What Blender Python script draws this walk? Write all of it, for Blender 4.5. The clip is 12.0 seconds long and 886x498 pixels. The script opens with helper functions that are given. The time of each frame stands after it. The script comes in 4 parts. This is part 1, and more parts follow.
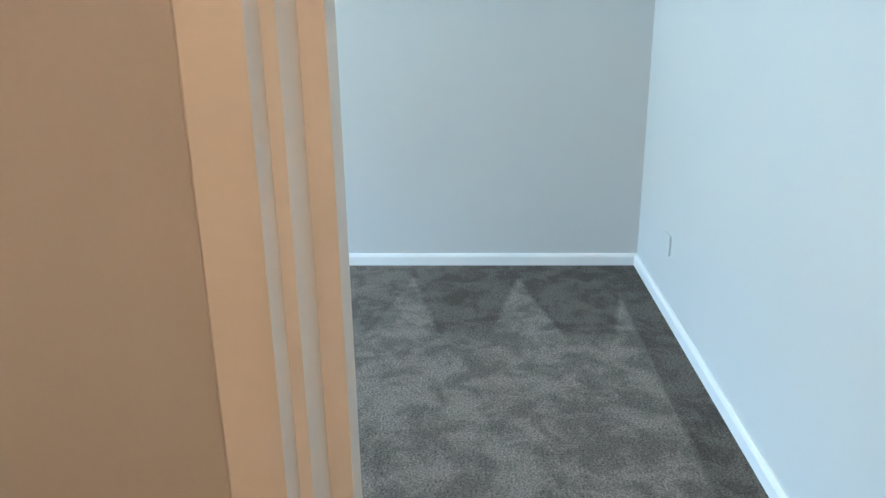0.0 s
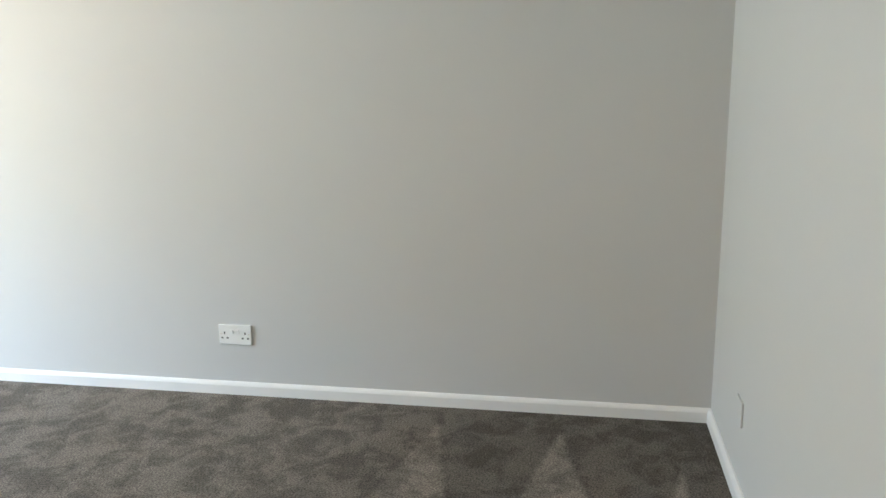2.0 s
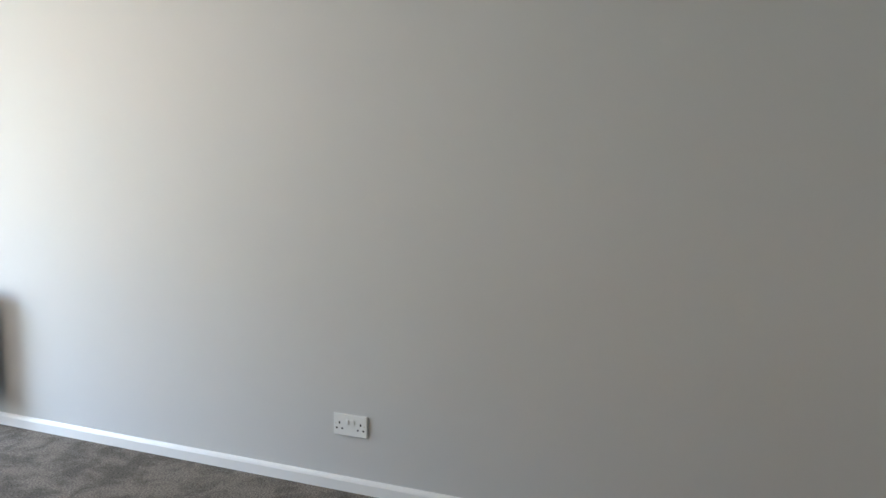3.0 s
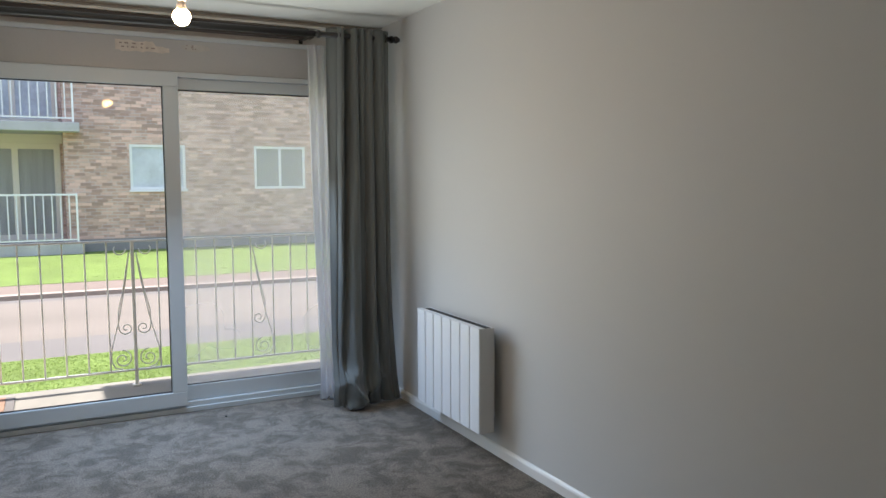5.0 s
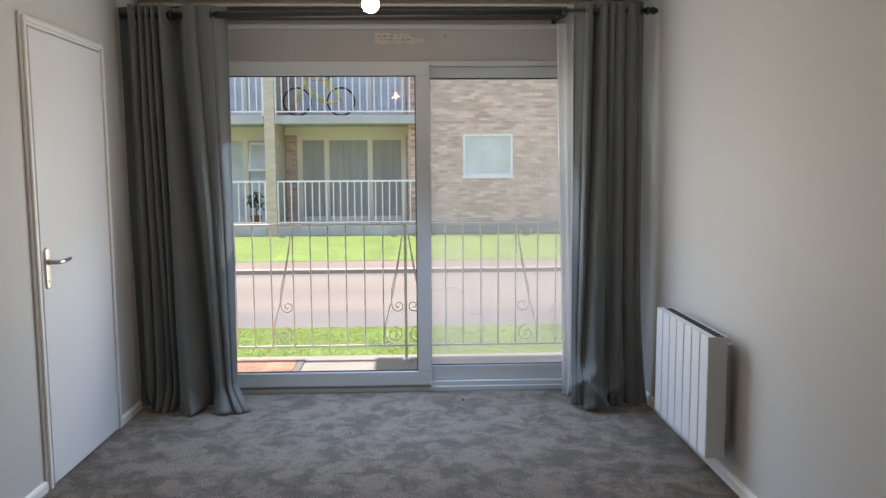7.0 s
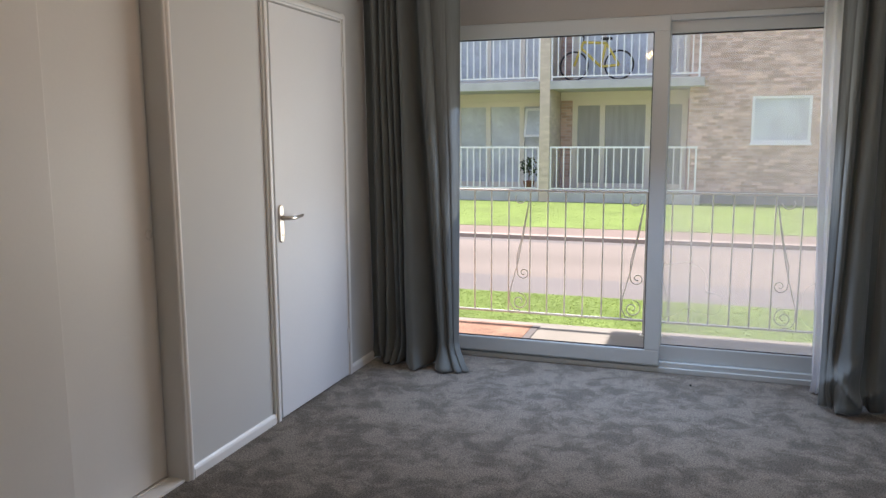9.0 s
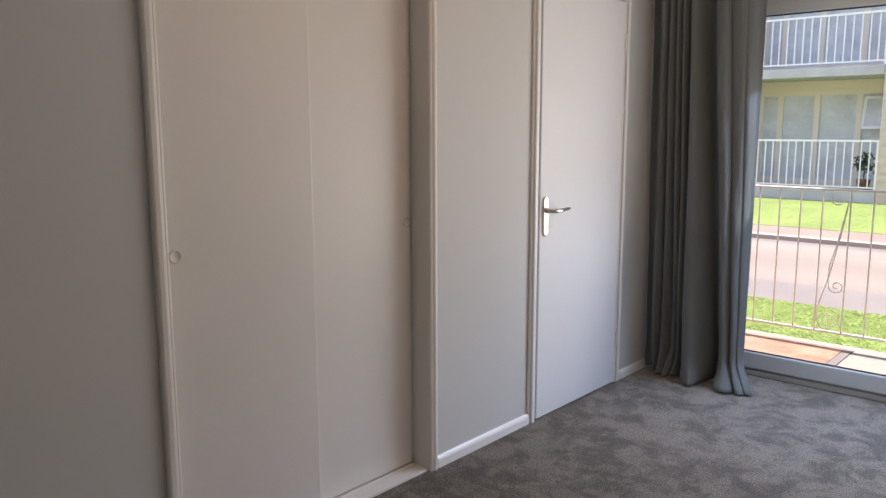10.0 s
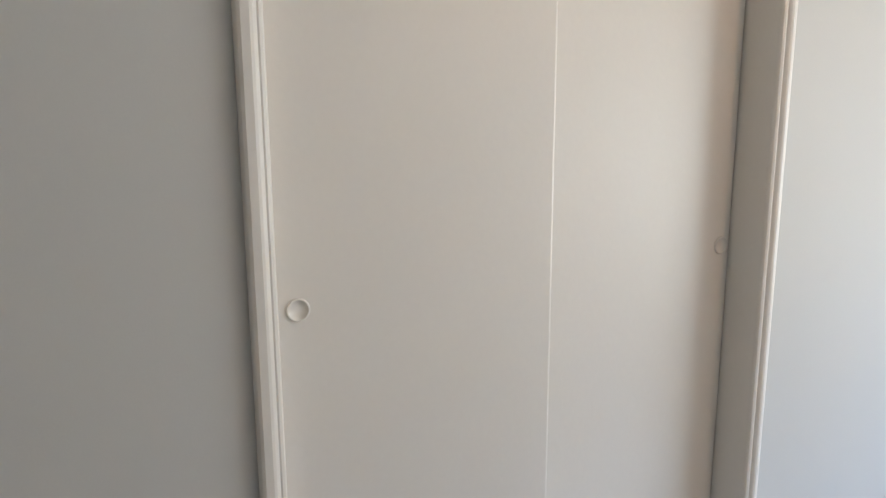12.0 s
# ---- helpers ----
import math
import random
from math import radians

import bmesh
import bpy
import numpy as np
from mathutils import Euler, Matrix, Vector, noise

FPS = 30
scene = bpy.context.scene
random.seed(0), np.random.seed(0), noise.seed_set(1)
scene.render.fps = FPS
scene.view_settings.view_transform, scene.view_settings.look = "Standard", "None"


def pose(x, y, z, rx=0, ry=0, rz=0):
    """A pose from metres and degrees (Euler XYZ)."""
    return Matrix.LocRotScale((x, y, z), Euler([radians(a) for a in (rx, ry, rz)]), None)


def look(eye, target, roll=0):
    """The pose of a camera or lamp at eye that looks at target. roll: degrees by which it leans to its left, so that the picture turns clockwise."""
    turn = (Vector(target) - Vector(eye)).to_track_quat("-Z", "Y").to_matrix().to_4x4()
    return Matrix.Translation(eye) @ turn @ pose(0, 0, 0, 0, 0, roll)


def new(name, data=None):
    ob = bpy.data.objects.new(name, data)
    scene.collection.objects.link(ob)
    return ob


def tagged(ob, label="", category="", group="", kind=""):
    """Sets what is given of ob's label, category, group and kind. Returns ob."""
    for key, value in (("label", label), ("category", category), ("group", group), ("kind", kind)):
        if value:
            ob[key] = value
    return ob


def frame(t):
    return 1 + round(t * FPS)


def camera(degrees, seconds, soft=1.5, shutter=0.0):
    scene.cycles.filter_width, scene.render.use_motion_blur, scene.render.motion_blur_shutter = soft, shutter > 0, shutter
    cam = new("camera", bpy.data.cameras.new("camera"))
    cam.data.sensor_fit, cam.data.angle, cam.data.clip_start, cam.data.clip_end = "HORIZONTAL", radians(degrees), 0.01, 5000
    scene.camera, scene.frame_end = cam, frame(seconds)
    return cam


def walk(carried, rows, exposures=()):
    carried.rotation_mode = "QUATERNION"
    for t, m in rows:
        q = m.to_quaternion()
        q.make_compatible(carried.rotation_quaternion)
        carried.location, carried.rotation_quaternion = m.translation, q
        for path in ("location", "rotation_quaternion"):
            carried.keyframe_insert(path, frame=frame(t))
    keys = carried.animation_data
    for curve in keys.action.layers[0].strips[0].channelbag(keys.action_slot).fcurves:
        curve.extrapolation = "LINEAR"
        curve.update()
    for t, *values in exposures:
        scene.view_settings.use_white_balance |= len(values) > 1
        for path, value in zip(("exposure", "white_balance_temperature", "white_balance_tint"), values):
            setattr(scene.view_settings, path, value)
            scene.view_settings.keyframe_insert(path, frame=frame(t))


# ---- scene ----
cam = camera(59.9, 12.0)
PATH = [
    (0, (-0.44, -4.446, 1.238), (1.452, -4.371, 0.594), -0.8),
    (0.5, (-0.387, -4.532, 1.249), (1.48, -4.43, 0.539), 2.1),
    (1, (-0.268, -4.611, 1.252), (1.593, -4.391, 0.553), 1.0),
    (1.5, (-0.116, -4.652, 1.265), (1.787, -4.4, 0.706), 0.1),
    (2, (0.088, -4.726, 1.293), (2.008, -4.364, 0.869), -1.0),
    (2.5, (0.29, -4.652, 1.382), (2.209, -4.203, 1.044), -0.9),
    (3, (0.434, -4.68, 1.317), (2.276, -3.941, 1.07), 0.6),
    (3.5, (0.472, -4.594, 1.313), (2.15, -3.54, 1.04), 1.8),
    (3.7, (0.501, -4.579, 1.356), (2.087, -3.396, 1.063), 2.0),
    (5.3, (1.116, -4.617, 1.391), (1.902, -2.783, 1.246), -0.2),
    (5.5, (1.197, -4.598, 1.383), (1.906, -2.733, 1.252), -0.1),
    (6, (1.362, -4.547, 1.376), (1.874, -2.619, 1.23), -0.7),
    (6.5, (1.525, -4.557, 1.382), (1.781, -2.581, 1.205), -0.3),
    (8.3, (1.713, -4.559, 1.361), (1.401, -2.601, 1.102), -1.1),
    (8.5, (1.76, -4.522, 1.359), (1.354, -2.58, 1.101), -0.8),
    (9, (1.93, -4.388, 1.367), (1.285, -2.518, 1.076), -0.3),
    (9.5, (1.978, -4.262, 1.359), (1.003, -2.546, 1.038), 0.0),
    (10, (1.968, -4.099, 1.351), (0.657, -2.621, 1.042), -0.1),
    (10.5, (1.813, -3.933, 1.334), (0.348, -2.612, 1.004), -0.1),
    (11, (1.63, -3.715, 1.337), (0.056, -2.53, 0.991), -0.4),
    (11.5, (1.413, -3.5, 1.328), (-0.271, -2.48, 0.98), -0.4),
    (12, (1.168, -3.314, 1.346), (-0.589, -2.448, 0.943), -0.3),
]
EXPOSURE = [(0.0, 3.78, 4780, 1), (0.3, 3.78, 5350, 8), (0.7, 3.70, 5780, 10), (1.0, 3.60, 6000, 11), (1.5, 3.45, 6150, 11), (2.0, 3.28, 6100, 11), (2.5, 2.98, 6050, 13), (3.0, 2.70, 6000, 15), (3.5, 2.28, 5950, 18),
            (5.3, 1.36, 6500, 16), (6.5, 1.36, 6550, 19), (8.5, 1.32, 6550, 22), (9.5, 1.34, 6750, 24), (10.5, 1.98, 6750, 28), (11.0, 2.22, 6550, 22), (11.5, 2.14, 6400, 21), (12.0, 2.34, 6250, 18)]
walk(cam, [(t, look(eye, target, roll)) for t, eye, target, roll in PATH], EXPOSURE)

# ---------------------------------------------------------------- world, sun, large lights
SUN = Vector((-0.80, 0.03, 1.08)).normalized()        # towards the sun
world = bpy.data.worlds.new("sky")
scene.world = world
world.use_nodes = True
wt = world.node_tree
sky = wt.nodes.new("ShaderNodeTexSky")
sky.sky_type, sky.sun_disc = "NISHITA", False
sky.sun_elevation = math.asin(SUN.z)
sky.sun_rotation = math.atan2(SUN.x, SUN.y)
sky.air_density, sky.dust_density = 1.2, 2.0
wt.links.new(sky.outputs[0], wt.nodes["Background"].inputs[0])
wt.nodes["Background"].inputs[1].default_value = 0.15

sun = new("sun", bpy.data.lights.new("sun", "SUN"))
sun.data.energy, sun.data.angle, sun.data.color = 4.8, radians(0.6), (1.0, 0.95, 0.88)
sun.matrix_world = look(SUN * 30, (0, 0, 0))

def window_lamp(name, watts, colour, height, tilt, tall, spread):
    """Daylight through the patio window; tilt: degrees above the level."""
    lamp = new(name, bpy.data.lights.new(name, "AREA"))
    lamp.data.shape, lamp.data.size, lamp.data.size_y = "RECTANGLE", 1.80, tall
    lamp.data.energy, lamp.data.color = watts, colour
    lamp.data.spread = radians(spread)
    lamp.matrix_world = look((1.47, -0.14, height), (1.47, -0.14 - math.cos(radians(tilt)), height + math.sin(radians(tilt))))


window_lamp("window_skylight", 8.6, (0.46, 0.70, 1.0), 1.50, -64, 0.30, 108)
window_lamp("window_groundlight", 8.6, (0.88, 0.97, 0.92), 1.02, 23, 1.10, 170)

# ---------------------------------------------------------------- materials
def nodes_of(name):
    m = bpy.data.materials.new(name)
    m.use_nodes = True
    t = m.node_tree
    return m, t, t.nodes["Principled BSDF"], t.nodes["Material Output"]


def mat(name, colour, rough=0.6, metal=0.0, spread=0.06, coarse=1.5, fine=60.0, bump=0.15, depth=0.002, spec=0.5, island=0.0, fine_share=0.35, stretch=(1, 1, 1), rand=0.0):
    """A surface with colour varying at two scales and a fine relief, in metres of the world."""
    m, t, p, out = nodes_of(name)
    N, L = t.nodes.new, t.links.new
    geo = N("ShaderNodeNewGeometry")
    mp = N("ShaderNodeMapping")
    mp.inputs["Scale"].default_value = stretch
    L(geo.outputs["Position"], mp.inputs["Vector"])
    a, b = N("ShaderNodeTexNoise"), N("ShaderNodeTexNoise")
    a.inputs["Scale"].default_value, a.inputs["Detail"].default_value = coarse, 4
    b.inputs["Scale"].default_value, b.inputs["Detail"].default_value = fine, 3
    L(mp.outputs[0], a.inputs["Vector"]), L(mp.outputs[0], b.inputs["Vector"])
    mix = N("ShaderNodeMix")
    mix.inputs[0].default_value = fine_share
    L(a.outputs[0], mix.inputs[2]), L(b.outputs[0], mix.inputs[3])
    val = mix.outputs[0]
    if island or rand:
        src = geo.outputs["Random Per Island"] if island else N("ShaderNodeObjectInfo").outputs["Random"]
        m2 = N("ShaderNodeMix")
        m2.inputs[0].default_value = island or rand
        L(val, m2.inputs[2]), L(src, m2.inputs[3])
        val = m2.outputs[0]
    mr = N("ShaderNodeMapRange")
    mr.inputs[1].default_value, mr.inputs[2].default_value = 0.3, 0.7
    mr.inputs[3].default_value, mr.inputs[4].default_value = 1 - spread, 1 + spread
    L(val, mr.inputs[0])
    mul = N("ShaderNodeVectorMath")
    mul.operation = "SCALE"
    mul.inputs[0].default_value = colour
    L(mr.outputs[0], mul.inputs["Scale"])
    L(mul.outputs[0], p.inputs["Base Color"])
    p.inputs["Roughness"].default_value, p.inputs["Metallic"].default_value = rough, metal
    p.inputs["Specular IOR Level"].default_value = spec
    if bump:
        bp = N("ShaderNodeBump")
        bp.inputs["Strength"].default_value, bp.inputs["Distance"].default_value = bump, depth
        L(b.outputs[0], bp.inputs["Height"])
        L(bp.outputs[0], p.inputs["Normal"])
    return m


def carpet_material():
    """Grey cut pile: brushed patches, fine tufts and the strokes left by a vacuum cleaner beside the east wall."""
    m, t, p, out = nodes_of("grey_carpet")
    N, L = t.nodes.new, t.links.new
    geo = N("ShaderNodeNewGeometry")
    sep = N("ShaderNodeSeparateXYZ")
    L(geo.outputs["Position"], sep.inputs[0])

    def math_node(op, a, b=0.0, c=0.0):
        n = N("ShaderNodeMath")
        n.operation = op
        for i, v in enumerate((a, b, c)):
            if isinstance(v, (int, float)):
                n.inputs[i].default_value = v
            else:
                L(v, n.inputs[i])
        return n.outputs[0]

    big, mid, tuft = N("ShaderNodeTexNoise"), N("ShaderNodeTexNoise"), N("ShaderNodeTexNoise")
    for n, s, d, w in ((big, 2.6, 3, 0.0), (mid, 8.0, 10, 0.5), (tuft, 150.0, 5, 0.0)):
        n.inputs["Scale"].default_value, n.inputs["Detail"].default_value, n.inputs["Distortion"].default_value = s, d, w
        n.inputs["Roughness"].default_value = 0.72
        L(geo.outputs["Position"], n.inputs["Vector"])
    # strokes: wedges that narrow towards the wall. Also a darker strip along the south skirting
    ph = math_node("ABSOLUTE", math_node("SUBTRACT", math_node("FRACT", math_node("MULTIPLY_ADD", sep.outputs[1], 2.15, 10.4975)), 0.5))
    edge = math_node("MULTIPLY", math_node("SUBTRACT", 2.83, sep.outputs[0]), 0.50)
    wedge = math_node("SMOOTH_MIN", math_node("MULTIPLY", math_node("SUBTRACT", math_node("MULTIPLY_ADD", mid.outputs[0], 0.05, math_node("SUBTRACT", edge, 0.025)), ph), 22.0), 1.0, 0.2)
    wedge = math_node("MAXIMUM", wedge, 0.0)
    near = math_node("MINIMUM", math_node("MAXIMUM", math_node("MULTIPLY", math_node("SUBTRACT", sep.outputs[0], 2.05), 5.0), 0.0), 1.0)
    south = math_node("MINIMUM", math_node("MAXIMUM", math_node("MULTIPLY", math_node("SUBTRACT", -3.7, sep.outputs[1]), 1.6), 0.0), 1.0)
    mask = math_node("MULTIPLY", near, south)
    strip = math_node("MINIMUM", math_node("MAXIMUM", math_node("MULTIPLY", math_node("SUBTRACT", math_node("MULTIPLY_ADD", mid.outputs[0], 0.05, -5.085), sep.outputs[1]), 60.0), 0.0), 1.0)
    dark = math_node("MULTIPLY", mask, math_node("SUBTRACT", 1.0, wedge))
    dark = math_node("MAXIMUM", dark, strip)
    patch = math_node("ADD", math_node("MULTIPLY", big.outputs[0], 0.35), math_node("MULTIPLY", mid.outputs[0], 0.75))
    mr = N("ShaderNodeMapRange")
    for i, v in enumerate((0.465, 0.625, 0.74, 1.26)):
        mr.inputs[i + 1].default_value = v
    mr.interpolation_type = "SMOOTHSTEP"
    L(patch, mr.inputs[0])
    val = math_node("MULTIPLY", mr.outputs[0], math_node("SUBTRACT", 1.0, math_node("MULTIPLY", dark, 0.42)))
    val = math_node("MULTIPLY", val, math_node("MAXIMUM", math_node("MULTIPLY_ADD", tuft.outputs[0], 4.3, -1.15), 0.15))
    sc = N("ShaderNodeVectorMath")
    sc.operation = "SCALE"
    sc.inputs[0].default_value = (0.214, 0.190, 0.164)
    L(val, sc.inputs["Scale"])
    L(sc.outputs[0], p.inputs["Base Color"])
    p.inputs["Roughness"].default_value = 0.95
    p.inputs["Specular IOR Level"].default_value = 0.15
    p.inputs["Diffuse Roughness"].default_value = 1.0
    h = math_node("ADD", tuft.outputs[0], math_node("MULTIPLY", mid.outputs[0], 1.4))
    bp = N("ShaderNodeBump")
    bp.inputs["Strength"].default_value, bp.inputs["Distance"].default_value = 1.0, 0.005
    L(h, bp.inputs["Height"])
    L(bp.outputs[0], p.inputs["Normal"])
    return m


def glass_material(name, haze, tint=(0.96, 0.98, 0.97)):
    m, t, p, out = nodes_of(name)
    N, L = t.nodes.new, t.links.new
    t.nodes.remove(p)
    tr, gl, df = N("ShaderNodeBsdfTransparent"), N("ShaderNodeBsdfGlossy"), N("ShaderNodeBsdfTranslucent")
    tr.inputs[0].default_value = (*tint, 1)
    gl.inputs["Roughness"].default_value = 0.02
    df.inputs[0].default_value = (0.97, 0.90, 0.83, 1)
    fr = N("ShaderNodeFresnel")
    fr.inputs[0].default_value = 1.2
    m1, m2 = N("ShaderNodeMixShader"), N("ShaderNodeMixShader")
    L(fr.outputs[0], m1.inputs[0]), L(tr.outputs[0], m1.inputs[1]), L(gl.outputs[0], m1.inputs[2])
    # pale veil for dust and for reflections, both mixed into the pane's material
    if haze:
        nz = N("ShaderNodeTexNoise")
        nz.inputs["Scale"].default_value, nz.inputs["Detail"].default_value = 1.3, 2
        geo = N("ShaderNodeNewGeometry")
        L(geo.outputs["Position"], nz.inputs["Vector"])
        mr = N("ShaderNodeMapRange")
        for i, v in enumerate((0.3, 0.7, haze * 0.65, haze * 1.35)):
            mr.inputs[i + 1].default_value = v
        L(nz.outputs[0], mr.inputs[0])
        sep, low, mul = N("ShaderNodeSeparateXYZ"), N("ShaderNodeMapRange"), N("ShaderNodeMath")
        L(geo.outputs["Position"], sep.inputs[0]), L(sep.outputs[2], low.inputs[0])
        for i, v in enumerate((0.15, 1.70, 1.20, 0.85)):     # the veil is strongest on the lower part of the pane
            low.inputs[i + 1].default_value = v
        mul.operation = "MULTIPLY"
        L(mr.outputs[0], mul.inputs[0]), L(low.outputs[0], mul.inputs[1]), L(mul.outputs[0], m2.inputs[0])
    else:
        m2.inputs[0].default_value = 0.0
    L(m1.outputs[0], m2.inputs[1]), L(df.outputs[0], m2.inputs[2])
    L(m2.outputs[0], out.inputs[0])
    return m


def glow(name, colour, strength):
    m, t, p, out = nodes_of(name)
    p.inputs["Base Color"].default_value = (*colour, 1)
    p.inputs["Emission Color"].default_value = (*colour, 1)
    p.inputs["Emission Strength"].default_value = strength
    return m


def cloth_material(name, colour, through_light, rough=0.9):
    m = mat(name, colour, rough, spread=0.10, coarse=5, fine=420, bump=0.35, depth=0.0012, spec=0.2, fine_share=0.5)
    t = m.node_tree
    p, out = t.nodes["Principled BSDF"], t.nodes["Material Output"]
    p.inputs["Sheen Weight"].default_value = 0.3
    tr, mx = t.nodes.new("ShaderNodeBsdfTranslucent"), t.nodes.new("ShaderNodeMixShader")
    tr.inputs[0].default_value = (*colour, 1)
    mx.inputs[0].default_value = through_light
    t.links.new(p.outputs[0], mx.inputs[1]), t.links.new(tr.outputs[0], mx.inputs[2]), t.links.new(mx.outputs[0], out.inputs[0])
    return m


def brick_material():
    m, t, p, out = nodes_of("buff_brick")
    N, L = t.nodes.new, t.links.new
    geo, sep, com = N("ShaderNodeNewGeometry"), N("ShaderNodeSeparateXYZ"), N("ShaderNodeCombineXYZ")
    L(geo.outputs["Position"], sep.inputs[0])
    add = N("ShaderNodeMath")
    L(sep.outputs[0], add.inputs[0]), L(sep.outputs[1], add.inputs[1])
    L(add.outputs[0], com.inputs[0]), L(sep.outputs[2], com.inputs[1])
    br = N("ShaderNodeTexBrick")
    br.inputs["Scale"].default_value = 1.0
    br.inputs["Brick Width"].default_value, br.inputs["Row Height"].default_value = 0.225, 0.075
    br.inputs["Mortar Size"].default_value, br.inputs["Bias"].default_value = 0.006, -0.1
    br.inputs["Color1"].default_value = (0.66, 0.45, 0.385, 1)
    br.inputs["Color2"].default_value = (0.45, 0.29, 0.24, 1)
    br.inputs["Mortar"].default_value = (0.58, 0.52, 0.50, 1)
    L(com.outputs[0], br.inputs["Vector"])
    nz = N("ShaderNodeTexNoise")
    nz.inputs["Scale"].default_value, nz.inputs["Detail"].default_value = 1.1, 5
    L(geo.outputs["Position"], nz.inputs["Vector"])
    mr = N("ShaderNodeMapRange")
    for i, v in enumerate((0.3, 0.7, 0.8, 1.2)):
        mr.inputs[i + 1].default_value = v
    L(nz.outputs[0], mr.inputs[0])
    sc = N("ShaderNodeVectorMath")
    sc.operation = "SCALE"
    L(br.outputs[0], sc.inputs[0]), L(mr.outputs[0], sc.inputs["Scale"])
    L(sc.outputs[0], p.inputs["Base Color"])
    p.inputs["Roughness"].default_value = 0.9
    bp = N("ShaderNodeBump")
    bp.inputs["Strength"].default_value, bp.inputs["Distance"].default_value = 0.6, 0.006
    L(br.outputs["Fac"], bp.inputs["Height"])
    bp.invert = True
    L(bp.outputs[0], p.inputs["Normal"])
    return m


M_WALL = mat("grey_emulsion", (0.575, 0.57, 0.555), 0.62, spread=0.025, coarse=0.9, fine=240, bump=0.12, depth=0.0008)
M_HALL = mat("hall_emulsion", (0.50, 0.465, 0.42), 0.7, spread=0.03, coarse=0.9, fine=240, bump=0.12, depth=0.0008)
M_CEIL = mat("ceiling_white", (0.80, 0.79, 0.74), 0.8, spread=0.02, coarse=0.8, fine=180, bump=0.15, depth=0.001)
M_GLOSS = mat("white_gloss_paint", (0.80, 0.79, 0.77), 0.32, spread=0.02, coarse=3, fine=90, bump=0.10, depth=0.0012)
M_DOOR = mat("white_door_paint", (0.76, 0.76, 0.77), 0.42, spread=0.02, coarse=2, fine=70, bump=0.14, depth=0.001, spec=0.35)
M_CREAM = mat("cream_door_paint", (0.75, 0.715, 0.67), 0.42, spread=0.02, coarse=2, fine=80, bump=0.14, depth=0.001)
M_JAMB = mat("door_lining_paint", (0.72, 0.66, 0.58), 0.4, spread=0.03, coarse=3, fine=90, bump=0.1, depth=0.001)
M_UPVC = mat("grey_white_upvc", (0.60, 0.64, 0.655), 0.38, spread=0.02, coarse=2, fine=120, bump=0.05, depth=0.0005)
M_GASKET = mat("black_gasket", (0.02, 0.02, 0.022), 0.6, spread=0.1)
M_HEADER = mat("header_panel_paint", (0.50, 0.49, 0.485), 0.32, spread=0.05, coarse=3, fine=120, bump=0.1, depth=0.001)
M_CARPET = carpet_material()
M_RAD = mat("white_enamel", (0.73, 0.75, 0.78), 0.28, spread=0.015, coarse=2, fine=60, bump=0.03, depth=0.0005)
M_RADSIDE = mat("grey_enamel", (0.62, 0.62, 0.61), 0.4, spread=0.02)
M_DARK = mat("dark_slot", (0.03, 0.03, 0.03), 0.7, spread=0.1)
M_PLASTIC = mat("white_plastic", (0.80, 0.80, 0.78), 0.3, spread=0.01, bump=0.0)
M_METAL = mat("satin_nickel", (0.62, 0.55, 0.48), 0.28, metal=1.0, spread=0.05, fine=200, bump=0.05, depth=0.0004)
M_BLACK = mat("black_rod_paint", (0.022, 0.020, 0.020), 0.38, spread=0.15, fine=140, bump=0.05, depth=0.0005)
M_CURTAIN = cloth_material("grey_curtain_cloth", (0.152, 0.164, 0.160), 0.02)
M_NET = cloth_material("white_net", (0.95, 0.95, 0.97), 0.85)
_t = M_NET.node_tree
_o = _t.nodes["Material Output"]
_cl, _hole, _mx = _o.inputs[0].links[0].from_socket, _t.nodes.new("ShaderNodeBsdfTransparent"), _t.nodes.new("ShaderNodeMixShader")
_mx.inputs[0].default_value = 0.36                    # open mesh of the net
_t.links.new(_cl, _mx.inputs[1]), _t.links.new(_hole.outputs[0], _mx.inputs[2]), _t.links.new(_mx.outputs[0], _o.inputs[0])
M_PAPER = mat("torn_paper", (0.68, 0.61, 0.54), 0.8, spread=0.15, coarse=20, fine=200)
M_BATTEN = mat("dark_brown_stain", (0.050, 0.036, 0.030), 0.55, spread=0.25, coarse=3, fine=120, bump=0.15, depth=0.001)
M_SCRAP = mat("thin_torn_paper", (0.56, 0.53, 0.50), 0.8, spread=0.15, coarse=20, fine=200)
M_INK = mat("faded_ink", (0.34, 0.27, 0.24), 0.8, spread=0.2)
M_GLASS_L = glass_material("clean_glass", 0.0)
M_GLASS_R = glass_material("hazy_glass", 0.19)
M_GLASS_FAR = mat("far_window_glass", (0.36, 0.37, 0.37), 0.2, spread=0.18, coarse=0.9, fine=3, bump=0.0, spec=0.8, stretch=(5, 1, 0.35), fine_share=0.5)
M_GLASS_NET = mat("far_window_with_net", (0.58, 0.62, 0.68), 0.3, spread=0.2, coarse=2.5, fine=14, bump=0.0, spec=0.6)
M_BULB = glow("warm_bulb", (1.0, 0.56, 0.25), 72.0)
M_HALLBULB = glow("hall_bulb", (1.0, 0.58, 0.30), 6.6)
M_GRASS = mat("lawn_soil", (0.145, 0.208, 0.050), 0.95, spread=0.30, coarse=1.4, fine=30, bump=0.6, depth=0.02)
M_BLADE = mat("grass_blade", (0.160, 0.230, 0.056), 0.8, spread=0.10, coarse=1.2, fine=12, island=0.5)
_t = M_BLADE.node_tree
